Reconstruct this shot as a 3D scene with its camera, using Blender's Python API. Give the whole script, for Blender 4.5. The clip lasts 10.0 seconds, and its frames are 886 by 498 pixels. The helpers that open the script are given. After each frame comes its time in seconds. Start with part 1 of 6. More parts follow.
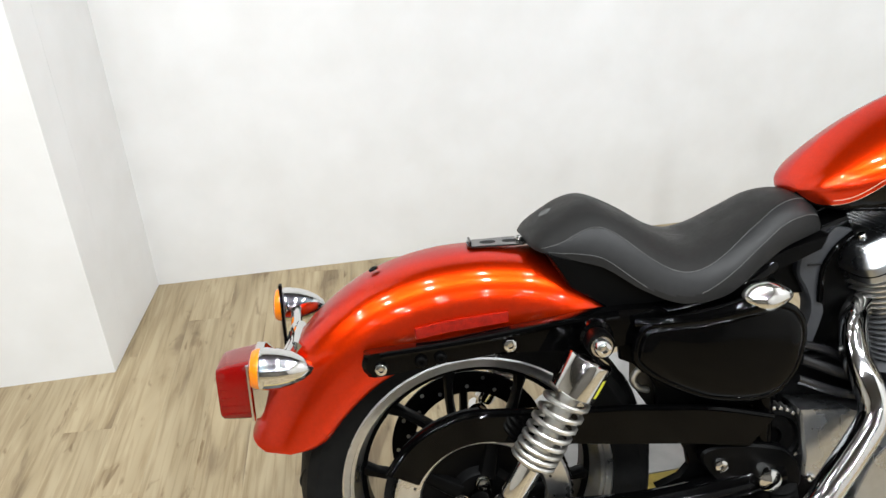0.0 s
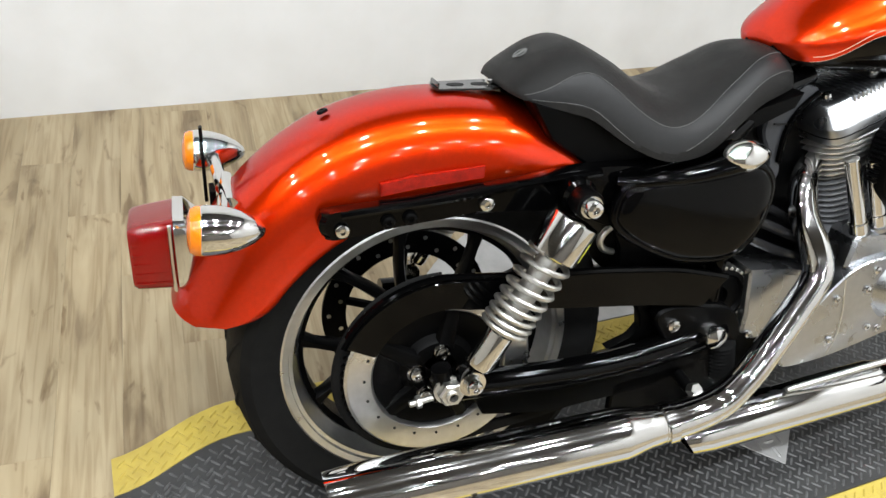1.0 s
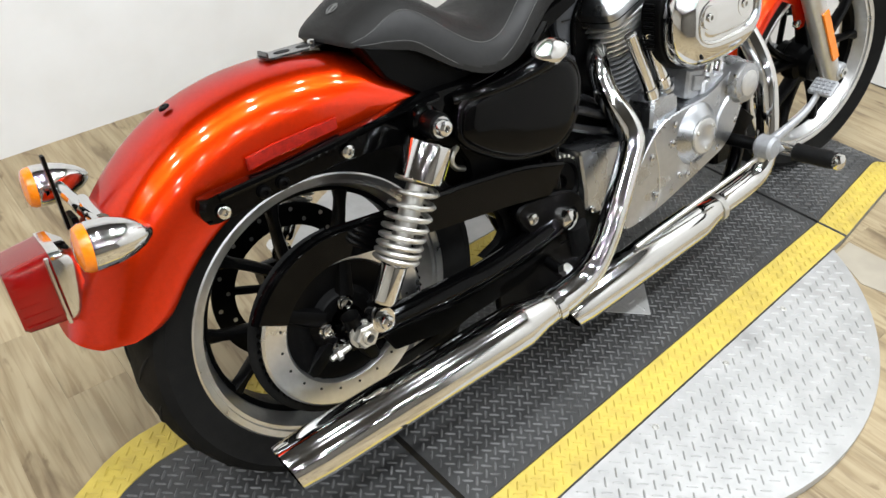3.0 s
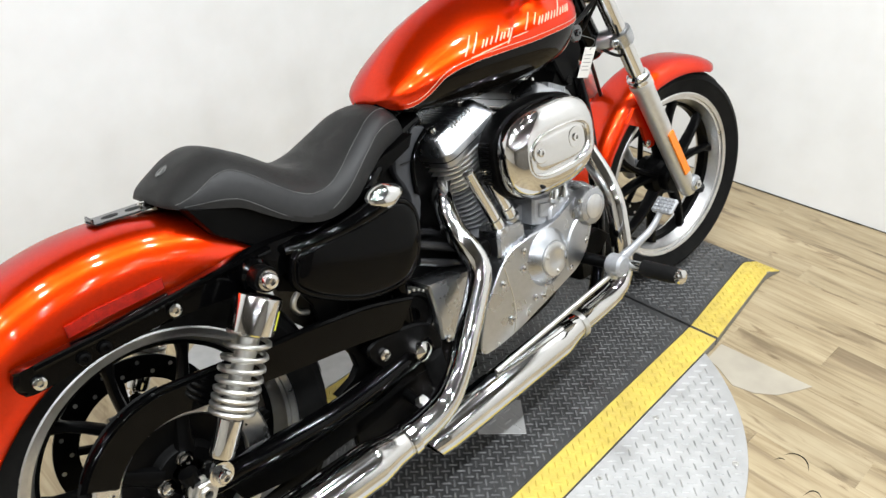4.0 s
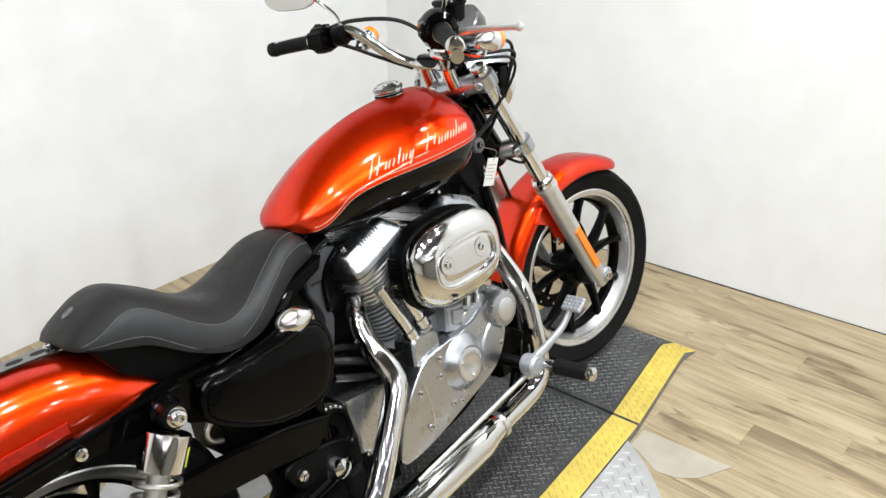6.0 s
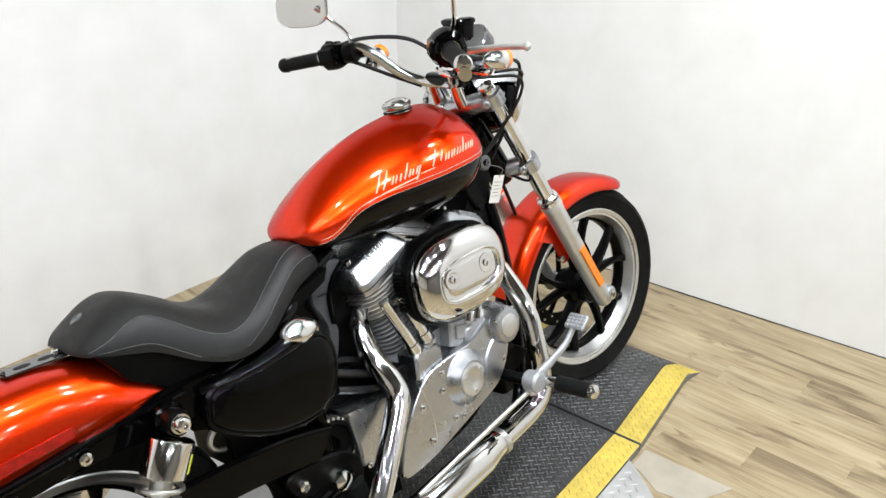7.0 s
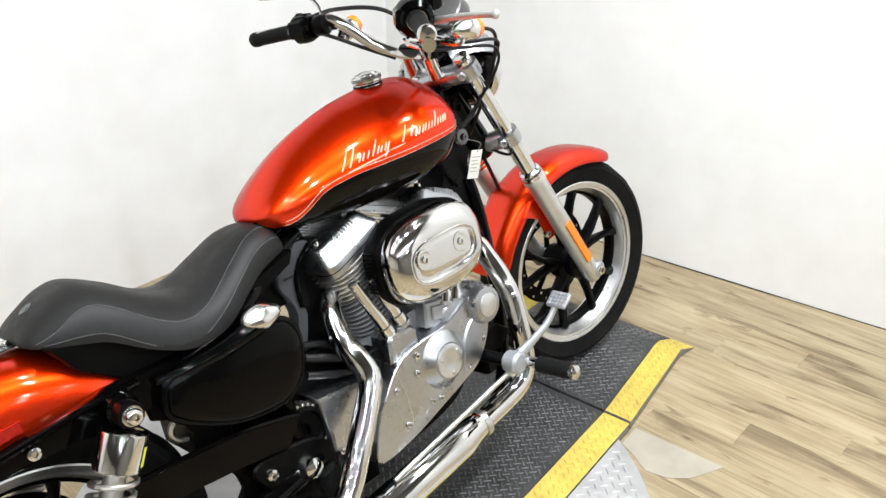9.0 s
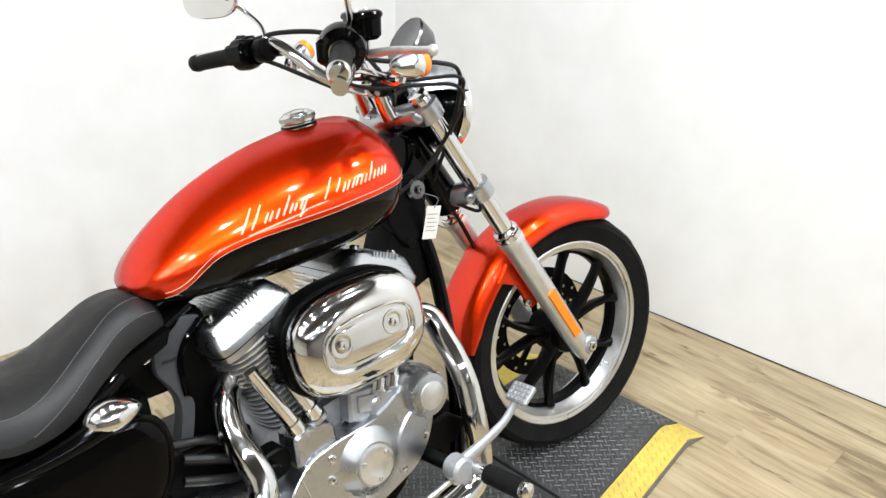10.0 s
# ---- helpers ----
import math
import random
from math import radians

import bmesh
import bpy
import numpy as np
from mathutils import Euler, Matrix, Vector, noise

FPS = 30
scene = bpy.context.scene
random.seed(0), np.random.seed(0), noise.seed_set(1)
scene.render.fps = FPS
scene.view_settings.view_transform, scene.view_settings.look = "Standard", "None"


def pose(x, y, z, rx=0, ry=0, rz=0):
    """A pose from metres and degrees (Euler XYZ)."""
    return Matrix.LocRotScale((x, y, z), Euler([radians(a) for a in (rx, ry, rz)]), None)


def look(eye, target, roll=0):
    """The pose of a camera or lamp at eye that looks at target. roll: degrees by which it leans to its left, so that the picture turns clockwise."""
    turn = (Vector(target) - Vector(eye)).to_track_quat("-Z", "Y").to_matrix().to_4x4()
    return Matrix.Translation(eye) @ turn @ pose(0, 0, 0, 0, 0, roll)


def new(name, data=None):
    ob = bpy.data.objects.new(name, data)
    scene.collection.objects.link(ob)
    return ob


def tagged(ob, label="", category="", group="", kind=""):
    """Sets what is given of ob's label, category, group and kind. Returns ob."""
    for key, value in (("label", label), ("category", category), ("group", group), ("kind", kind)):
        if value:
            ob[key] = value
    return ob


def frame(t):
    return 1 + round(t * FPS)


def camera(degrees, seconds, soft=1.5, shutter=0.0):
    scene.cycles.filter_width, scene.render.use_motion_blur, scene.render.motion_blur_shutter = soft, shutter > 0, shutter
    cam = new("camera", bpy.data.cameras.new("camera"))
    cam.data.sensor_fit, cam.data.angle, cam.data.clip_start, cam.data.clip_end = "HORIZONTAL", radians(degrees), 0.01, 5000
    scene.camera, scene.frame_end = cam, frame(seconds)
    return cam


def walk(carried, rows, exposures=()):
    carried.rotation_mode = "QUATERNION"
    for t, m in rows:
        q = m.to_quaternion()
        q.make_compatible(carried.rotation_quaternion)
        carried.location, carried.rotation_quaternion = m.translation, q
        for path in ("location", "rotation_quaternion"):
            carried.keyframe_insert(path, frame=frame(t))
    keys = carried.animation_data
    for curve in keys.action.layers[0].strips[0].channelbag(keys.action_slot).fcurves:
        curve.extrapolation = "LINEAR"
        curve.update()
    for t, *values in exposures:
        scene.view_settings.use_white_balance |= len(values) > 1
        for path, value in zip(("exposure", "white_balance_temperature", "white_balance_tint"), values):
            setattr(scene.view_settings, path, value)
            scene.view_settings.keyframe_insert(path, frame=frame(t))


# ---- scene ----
cam = camera(59.5, 10.0)
PATH = [
    (0, (-0.196, -0.907, 1.35), (0.094, 0.801, 0.35), -2.0),
    (0.5, (-0.259, -0.725, 1.318), (0.283, 0.819, 0.168), 9.9),
    (1, (-0.379, -0.715, 1.254), (0.329, 0.638, -0.038), 9.5),
    (1.5, (-0.484, -0.691, 1.189), (0.405, 0.42, -0.216), 9.4),
    (2, (-0.552, -0.712, 1.154), (0.401, 0.312, -0.277), 5.4),
    (2.2, (-0.56, -0.714, 1.163), (0.448, 0.256, -0.266), 6.1),
    (3.3, (-0.469, -0.797, 1.267), (0.664, 0.325, 0.06), 2.9),
    (3.5, (-0.433, -0.83, 1.289), (0.741, 0.285, 0.115), 3.8),
    (4, (-0.376, -0.878, 1.319), (0.907, 0.231, 0.258), 1.9),
    (4.5, (-0.357, -0.898, 1.327), (0.951, 0.208, 0.295), 1.3),
    (5, (-0.342, -0.92, 1.367), (1.024, 0.182, 0.408), -0.1),
    (5.5, (-0.335, -0.936, 1.403), (1.1, 0.152, 0.534), 0.6),
    (5.7, (-0.336, -0.935, 1.412), (1.098, 0.133, 0.517), 0.6),
    (6.8, (-0.35, -0.928, 1.408), (1.122, 0.129, 0.562), 2.2),
    (7, (-0.352, -0.945, 1.41), (1.098, 0.144, 0.565), 1.7),
    (7.5, (-0.36, -0.951, 1.419), (1.085, 0.138, 0.564), 1.8),
    (8, (-0.379, -0.945, 1.408), (1.082, 0.107, 0.536), 1.9),
    (8.5, (-0.356, -0.955, 1.418), (1.123, 0.082, 0.559), 1.4),
    (9, (-0.258, -0.975, 1.399), (1.149, 0.119, 0.49), 0.3),
    (9.5, (-0.057, -1.035, 1.405), (1.359, 0.06, 0.514), 5.3),
    (10, (0.121, -0.936, 1.374), (1.452, 0.271, 0.495), 1.6),
]
walk(cam, [(t, look(eye, target, roll)) for t, eye, target, roll in PATH],
     [(0.0, -0.12), (2.2, -0.14), (4.5, -0.04), (7.0, -0.11), (8.5, 0.0), (10.0, 0.06)])

# ---- light and world ----
world = bpy.data.worlds.new("showroom_air")
world.use_nodes = True
world.node_tree.nodes["Background"].inputs[0].default_value = (0.9, 0.86, 0.8, 1)
world.node_tree.nodes["Background"].inputs[1].default_value = 0.15
scene.world = world


def ceiling_lamp(x, y, power, sx=0.09, sy=0.09, z=2.86, colour=(0.935, 0.975, 1.0)):
    data = bpy.data.lights.new("ceiling_spot", "AREA")
    data.shape, data.size, data.size_y, data.energy, data.color = "RECTANGLE", sx, sy, power, colour
    ob = new("ceiling_spot", data)
    ob.location = (x, y, z)
    return ob


LAMP = 12.7
for lx in (-2.2, -1.3, -0.5, 0.3, 1.05, 1.8):
    for ly, share in ((-5.0, 1.0), (-3.4, 1.2), (-1.1, 1.75), (-0.25, 1.0)):
        ceiling_lamp(lx, ly, LAMP * share)


# ---- materials ----
def material(name, base, rough=0.5, metal=0.0, coat=0.0, coat_rough=0.03, grain=0.0, scale=40.0, bump=0.0, bump_scale=200.0,
             rough_var=0.0, spec=0.5, emit=None, transmission=0.0, ior=1.45, second=None, stretch=(1, 1, 1)):
    """A procedural surface: base colour varied at two scales, roughness wear and fine relief."""
    m = bpy.data.materials.new(name)
    m.use_nodes = True
    t = m.node_tree
    b = t.nodes["Principled BSDF"]
    b.inputs["Roughness"].default_value = rough
    b.inputs["Metallic"].default_value = metal
    b.inputs["Coat Weight"].default_value = coat
    b.inputs["Coat Roughness"].default_value = coat_rough
    b.inputs["Specular IOR Level"].default_value = spec
    b.inputs["Transmission Weight"].default_value = transmission
    b.inputs["IOR"].default_value = ior
    b.inputs["Base Color"].default_value = (*base, 1)
    co = t.nodes.new("ShaderNodeTexCoord")
    mp = t.nodes.new("ShaderNodeMapping")
    mp.inputs["Scale"].default_value = stretch
    t.links.new(co.outputs["Object"], mp.inputs["Vector"])
    if grain > 0:
        coarse = t.nodes.new("ShaderNodeTexNoise")
        coarse.inputs["Scale"].default_value, coarse.inputs["Detail"].default_value = scale * 0.18, 4
        fine = t.nodes.new("ShaderNodeTexNoise")
        fine.inputs["Scale"].default_value, fine.inputs["Detail"].default_value = scale, 6
        for n in (coarse, fine):
            t.links.new(mp.outputs[0], n.inputs["Vector"])
        both = t.nodes.new("ShaderNodeMath")
        both.operation = "ADD"
        t.links.new(coarse.outputs[0], both.inputs[0])
        t.links.new(fine.outputs[0], both.inputs[1])
        ramp = t.nodes.new("ShaderNodeValToRGB")
        other = second if second else tuple(c * (1 - grain) for c in base)
        ramp.color_ramp.elements[0].position, ramp.color_ramp.elements[1].position = 0.36, 0.64
        ramp.color_ramp.elements[0].color = (*other, 1)
        ramp.color_ramp.elements[1].color = (*base, 1)
        half = t.nodes.new("ShaderNodeMath")
        half.operation, half.inputs[1].default_value = "MULTIPLY", 0.5
        t.links.new(both.outputs[0], half.inputs[0])
        t.links.new(half.outputs[0], ramp.inputs[0])
        t.links.new(ramp.outputs[0], b.inputs["Base Color"])
        if rough_var > 0:
            mr = t.nodes.new("ShaderNodeMapRange")
            mr.inputs["From Min"].default_value, mr.inputs["From Max"].default_value = 0.35, 0.65
            mr.inputs["To Min"].default_value, mr.inputs["To Max"].default_value = rough, min(1, rough + rough_var)
            t.links.new(coarse.outputs[0], mr.inputs["Value"])
            t.links.new(mr.outputs[0], b.inputs["Roughness"])
    if bump > 0:
        n = t.nodes.new("ShaderNodeTexNoise")
        n.inputs["Scale"].default_value, n.inputs["Detail"].default_value = bump_scale, 3
        t.links.new(mp.outputs[0], n.inputs["Vector"])
        bp = t.nodes.new("ShaderNodeBump")
        bp.inputs["Strength"].default_value, bp.inputs["Distance"].default_value = bump, 0.002
        t.links.new(n.outputs[0], bp.inputs["Height"])
        t.links.new(bp.outputs[0], b.inputs["Normal"])
    if emit:
        b.inputs["Emission Color"].default_value = (*emit[0], 1)
        b.inputs["Emission Strength"].default_value = emit[1]
    return m


PAINT = material("candy_orange_paint", (0.88, 0.064, 0.004), 0.30, 0.95, 0.68, 0.06, 0.10, 900, 0.04, 1800)
PAINT.node_tree.nodes["Principled BSDF"].inputs["Coat Tint"].default_value = (0.95, 0.42, 0.14, 1)
PAINT.node_tree.nodes["Principled BSDF"].inputs["Specular Tint"].default_value = (0.34, 0.06, 0.015, 1)
PAINT.node_tree.nodes["Principled BSDF"].inputs["Coat IOR"].default_value = 1.50
GLOSS_BLACK = material("gloss_black_paint", (0.0010, 0.0010, 0.0011), 0.06, 0.0, 0.0, 0.03, 0.3, 60, 0.012, 300, spec=0.15)
PANEL_BLACK = material("black_metallic_panel", (0.0035, 0.0028, 0.0022), 0.06, 0.0, 0.0, 0.02, 0.2, 500, spec=0.2)
SATIN_BLACK = material("satin_black_powder_coat", (0.0013, 0.0013, 0.0014), 0.30, 0.0, 0.0, 0.1, 0.35, 90, 0.12, 700, 0.15, spec=0.09)
CHROME = material("chrome_plate", (0.68, 0.675, 0.665), 0.045, 1.0, grain=0.04, scale=30, rough_var=0.05)
STEEL = material("zinc_plated_steel", (0.66, 0.65, 0.62), 0.28, 1.0, grain=0.2, scale=80, bump=0.05, rough_var=0.15)
POLISHED = material("polished_aluminium", (0.47, 0.483, 0.505), 0.24, 1.0, grain=0.10, scale=90, bump=0.03, bump_scale=260, rough_var=0.10)
CAST = material("silver_powder_coated_casting", (0.40, 0.41, 0.43), 0.36, 0.60, grain=0.2, scale=120, bump=0.18, bump_scale=600, rough_var=0.2)
SLIDER = material("satin_silver_fork_paint", (0.58, 0.575, 0.56), 0.30, 0.75, grain=0.12, scale=80, bump=0.06, bump_scale=700, rough_var=0.12)
BRUSHED = material("bright_brushed_aluminium", (0.90, 0.90, 0.90), 0.30, 1.0, grain=0.08, scale=70, bump=0.04, bump_scale=900, rough_var=0.12)
MACHINED = material("machined_aluminium_rim", (0.72, 0.72, 0.72), 0.26, 1.0, grain=0.15, scale=70, bump=0.08, bump_scale=900, rough_var=0.15)
SMOKE = material("smoked_dark_chrome", (0.16, 0.16, 0.165), 0.16, 1.0, grain=0.15, scale=60, rough_var=0.08)
RUBBER = material("black_tyre_rubber", (0.0045, 0.0045, 0.0046), 0.6, grain=0.4, scale=60, bump=0.25, bump_scale=500, second=(0.008, 0.0079, 0.0077), rough_var=0.2, spec=0.11)
SHROUD = material("dark_grey_shroud_plastic", (0.045, 0.047, 0.052), 0.42, grain=0.2, scale=120, bump=0.1, bump_scale=700, spec=0.35)
GRIP = material("ribbed_rubber_grip", (0.006, 0.006, 0.006), 0.55, grain=0.3, scale=200, bump=0.3, bump_scale=700, spec=0.15)
SEAT_TOP = material("charcoal_seat_vinyl", (0.0130, 0.0126, 0.0121), 0.42, grain=0.25, scale=160, bump=0.35, bump_scale=900, rough_var=0.12, spec=0.20)
SEAT_SIDE = material("smooth_grey_seat_vinyl", (0.0160, 0.0161, 0.0165), 0.36, grain=0.2, scale=120, bump=0.2, bump_scale=900, rough_var=0.1, spec=0.30)
THREAD = material("light_grey_thread", (0.15, 0.15, 0.147), 0.7, grain=0.2, scale=300)
RED_LENS = material("red_lamp_lens", (0.27, 0.003, 0.002), 0.06, 0.0, 0.2, 0.04, 0.35, 14, 0.06, 90, spec=0.5, transmission=0.3)
RED_REFLECT = material("red_prismatic_reflector", (0.34, 0.010, 0.004), 0.25, 0.1, 0.3, 0.03, 0.5, 500, 0.35, 900, spec=0.3)
AMBER = material("amber_lamp_lens", (0.86, 0.225, 0.005), 0.18, 0.0, 0.5, 0.03, 0.2, 200, 0.15, 500)
CREAM = material("cream_graphic", (0.66, 0.47, 0.30), 0.3, coat=0.8, grain=0.1, scale=300)
GLASS = material("clear_glass", (0.9, 0.92, 0.93), 0.02, transmission=1.0, ior=1.45)
MIRROR = material("mirror_glass", (0.66, 0.65, 0.62), 0.01, 1.0)
DIAL = material("grey_dial_face", (0.26, 0.26, 0.27), 0.3, coat=1.0, grain=0.2, scale=90)
PAPER = material("white_paper_tag", (0.80, 0.79, 0.76), 0.7, grain=0.06, scale=90)
INK = material("grey_ink", (0.25, 0.25, 0.25), 0.8)
YELLOW_STICKER = material("yellow_sticker", (0.70, 0.72, 0.05), 0.5, grain=0.1, scale=100)
CABLE = material("black_cable_sheath", (0.006, 0.006, 0.006), 0.42, grain=0.3, scale=300, spec=0.25)
HOSE = material("glossy_black_hose", (0.012, 0.012, 0.013), 0.24, grain=0.3, scale=200, spec=0.55)
DARK_HOLE = material("dark_bore", (0.006, 0.006, 0.006), 0.8, grain=0.3, scale=90)
WALL = material("white_wall_paint", (0.80, 0.803, 0.805), 0.75, grain=0.05, scale=7, bump=0.05, bump_scale=160, second=(0.735, 0.733, 0.725))
DIM_WALL = material("grey_wall_paint", (0.17, 0.158, 0.142), 0.8, grain=0.1, scale=6, bump=0.05, bump_scale=120)
CREAM_WALL = material("cream_wall_paint", (0.66, 0.635, 0.58), 0.8, grain=0.08, scale=6, bump=0.05, bump_scale=120)
CEILING = material("grey_ceiling", (0.075, 0.075, 0.076), 0.85, grain=0.06, scale=12, bump=0.05)
PLATE_BLACK = material("worn_black_tread_plate", (0.025, 0.025, 0.0258), 0.30, 0.0, grain=0.5, scale=26, bump=0.2, bump_scale=220, second=(0.047, 0.047, 0.047), rough_var=0.2, spec=0.6)
PLATE_YELLOW = material("scuffed_yellow_tread_paint", (0.60, 0.46, 0.085), 0.5, grain=0.3, scale=30, bump=0.2, bump_scale=240, second=(0.44, 0.33, 0.07), rough_var=0.2)
PLATE_SIDE = material("dull_grey_plate_side", (0.24, 0.235, 0.225), 0.5, 0.3, grain=0.35, scale=40, bump=0.1, bump_scale=240, rough_var=0.2)
SHEET = material("pale_worn_sheet", (0.43, 0.385, 0.31), 0.36, 0.1, grain=0.2, scale=14, bump=0.05, bump_scale=120, rough_var=0.2)
PLATE_SILVER = material("bare_aluminium_tread_plate", (0.50, 0.497, 0.493), 0.42, 0.55, grain=0.25, scale=22, bump=0.15, bump_scale=240, rough_var=0.2)
# the pale matte tone holds both the worn tops and the lugs' highlights
LUG_WEAR_SHINE = material("worn_tread_lugs_painted_shine", (0.155, 0.155, 0.157), 0.45, 0.0, grain=0.5, scale=60, second=(0.045, 0.045, 0.045), spec=0.4)


def plank_material():
    m = bpy.data.materials.new("greige_vinyl_plank")
    m.use_nodes = True
    t = m.node_tree
    b = t.nodes["Principled BSDF"]
    co, info = t.nodes.new("ShaderNodeTexCoord"), t.nodes.new("ShaderNodeObjectInfo")
    shift = t.nodes.new("ShaderNodeVectorMath")
    shift.operation = "MULTIPLY_ADD"
    shift.inputs[1].default_value = (1, 1, 1)
    spread = t.nodes.new("ShaderNodeCombineXYZ")
    mul = t.nodes.new("ShaderNodeMath")
    mul.operation, mul.inputs[1].default_value = "MULTIPLY", 37.0
    t.links.new(info.outputs["Random"], mul.inputs[0])
    for k in range(3):
        t.links.new(mul.outputs[0], spread.inputs[k])
    t.links.new(co.outputs["Object"], shift.inputs[0])
    t.links.new(spread.outputs[0], shift.inputs[2])
    noises = []
    for scale, stretch, detail in ((1.0, (13, 2.2, 1), 5), (1.0, (85, 4.0, 1), 8), (1.0, (5, 2.2, 1), 3), (1.0, (26, 9, 1), 5)):
        mp = t.nodes.new("ShaderNodeMapping")
        mp.inputs["Scale"].default_value = stretch
        n = t.nodes.new("ShaderNodeTexNoise")
        n.inputs["Scale"].default_value, n.inputs["Detail"].default_value = scale, detail
        n.inputs["Distortion"].default_value = 0.7
        t.links.new(shift.outputs[0], mp.inputs["Vector"])
        t.links.new(mp.outputs[0], n.inputs["Vector"])
        noises.append(n)
    tone = t.nodes.new("ShaderNodeValToRGB")
    e = tone.color_ramp.elements
    e[0].position, e[0].color = 0.34, (0.195, 0.142, 0.080, 1)
    e[1].position, e[1].color = 0.62, (0.400, 0.322, 0.200, 1)
    mid = e.new(0.44)
    mid.color = (0.330, 0.258, 0.152, 1)
    t.links.new(noises[0].outputs[0], tone.inputs[0])
    streak = t.nodes.new("ShaderNodeValToRGB")
    streak.color_ramp.elements[0].position, streak.color_ramp.elements[0].color = 0.36, (0.62, 0.55, 0.46, 1)
    streak.color_ramp.elements[1].position, streak.color_ramp.elements[1].color = 0.55, (1, 1, 1, 1)
    t.links.new(noises[1].outputs[0], streak.inputs[0])
    mix = t.nodes.new("ShaderNodeMixRGB")
    mix.blend_type, mix.inputs[0].default_value = "MULTIPLY", 0.60
    t.links.new(tone.outputs[0], mix.inputs[1])
    t.links.new(streak.outputs[0], mix.inputs[2])
    bright = t.nodes.new("ShaderNodeHueSaturation")
    vr = t.nodes.new("ShaderNodeMapRange")
    vr.inputs["To Min"].default_value, vr.inputs["To Max"].default_value = 0.93, 1.07
    t.links.new(info.outputs["Random"], vr.inputs["Value"])
    t.links.new(vr.outputs[0], bright.inputs["Value"])
    knot = t.nodes.new("ShaderNodeValToRGB")
    knot.color_ramp.elements[0].position, knot.color_ramp.elements[0].color = 0.28, (0.42, 0.34, 0.26, 1)
    knot.color_ramp.elements[1].position, knot.color_ramp.elements[1].color = 0.38, (1, 1, 1, 1)
    t.links.new(noises[3].outputs[0], knot.inputs[0])
    worn = t.nodes.new("ShaderNodeMixRGB")
    worn.blend_type, worn.inputs[0].default_value = "MULTIPLY", 0.8
    t.links.new(mix.outputs[0], worn.inputs[1])
    t.links.new(knot.outputs[0], worn.inputs[2])
    t.links.new(worn.outputs[0], bright.inputs["Color"])
    t.links.new(bright.outputs[0], b.inputs["Base Color"])
    rr = t.nodes.new("ShaderNodeMapRange")
    rr.inputs["To Min"].default_value, rr.inputs["To Max"].default_value = 0.30, 0.52
    t.links.new(noises[2].outputs[0], rr.inputs["Value"])
    t.links.new(rr.outputs[0], b.inputs["Roughness"])
    bp = t.nodes.new("ShaderNodeBump")
    bp.inputs["Strength"].default_value, bp.inputs["Distance"].default_value = 0.15, 0.001
    t.links.new(noises[1].outputs[0], bp.inputs["Height"])
    t.links.new(bp.outputs[0], b.inputs["Normal"])
    return m


PLANK = plank_material()


# ---- mesh helpers ----
def unite(*pieces):
    """Joins (vertices, faces) pairs into one."""
    vs, fs = [], []
    for v, f in pieces:
        k = len(vs)
        vs.extend(v)
        fs.extend(tuple(i + k for i in q) for q in f)
    return vs, fs


def moved(piece, m):
    return [m @ Vector(v) for v in piece[0]], piece[1]


def axis(p, d, twist=(0, 0, 1)):
    """A frame at p whose z axis points along d."""
    z = Vector(d).normalized()
    x = Vector(twist).cross(z)
    if x.length < 1e-4:
        x = Vector((1, 0, 0)).cross(z)
    x.normalize()
    y = z.cross(x)
    return Matrix.Translation(p) @ Matrix((x, y, z)).transposed().to_4x4()


def lathe(profile, n=40, m=None, close=False):
    """Turns (radius, height) pairs about z."""
    vs, fs, k = [], [], len(profile)
    for i in range(n):
        a = 2 * math.pi * i / n
        vs.extend(Vector((r * math.cos(a), r * math.sin(a), h)) for r, h in profile)
    for i in range(n):
        j = (i + 1) % n
        for q in range(k if close else k - 1):
            w = (q + 1) % k
            fs.append((i * k + q, j * k + q, j * k + w, i * k + w))
    if not close:
        if profile[0][0] > 1e-6:
            fs.append(tuple(i * k for i in range(n))[::-1])
        if profile[-1][0] > 1e-6:
            fs.append(tuple(i * k + k - 1 for i in range(n)))
    return moved((vs, fs), m) if m else (vs, fs)


def rod(a, b, r, n=16, edge=0.0):
    """A round bar from a to b with rounded ends."""
    a, b = Vector(a), Vector(b)
    h = (b - a).length
    e = edge or min(r * 0.25, h * 0.2)
    return lathe([(0, 0), (r - e, 0), (r, e), (r, h - e), (r - e, h), (0, h)], n, axis(a, b - a))


def spline(pts, steps=8):
    """A smooth line through points."""
    p = [Vector(q) for q in pts]
    if len(p) < 3:
        return p
    p = [p[0] * 2 - p[1]] + p + [p[-1] * 2 - p[-2]]
    out = []
    for i in range(1, len(p) - 2):
        for s in range(steps):
            t = s / steps
            out.append(0.5 * (2 * p[i] + (p[i + 1] - p[i - 1]) * t + (2 * p[i - 1] - 5 * p[i] + 4 * p[i + 1] - p[i + 2]) * t * t
                              + (3 * p[i] - p[i - 1] - 3 * p[i + 1] + p[i + 2]) * t ** 3))
    out.append(p[-2])
    return out


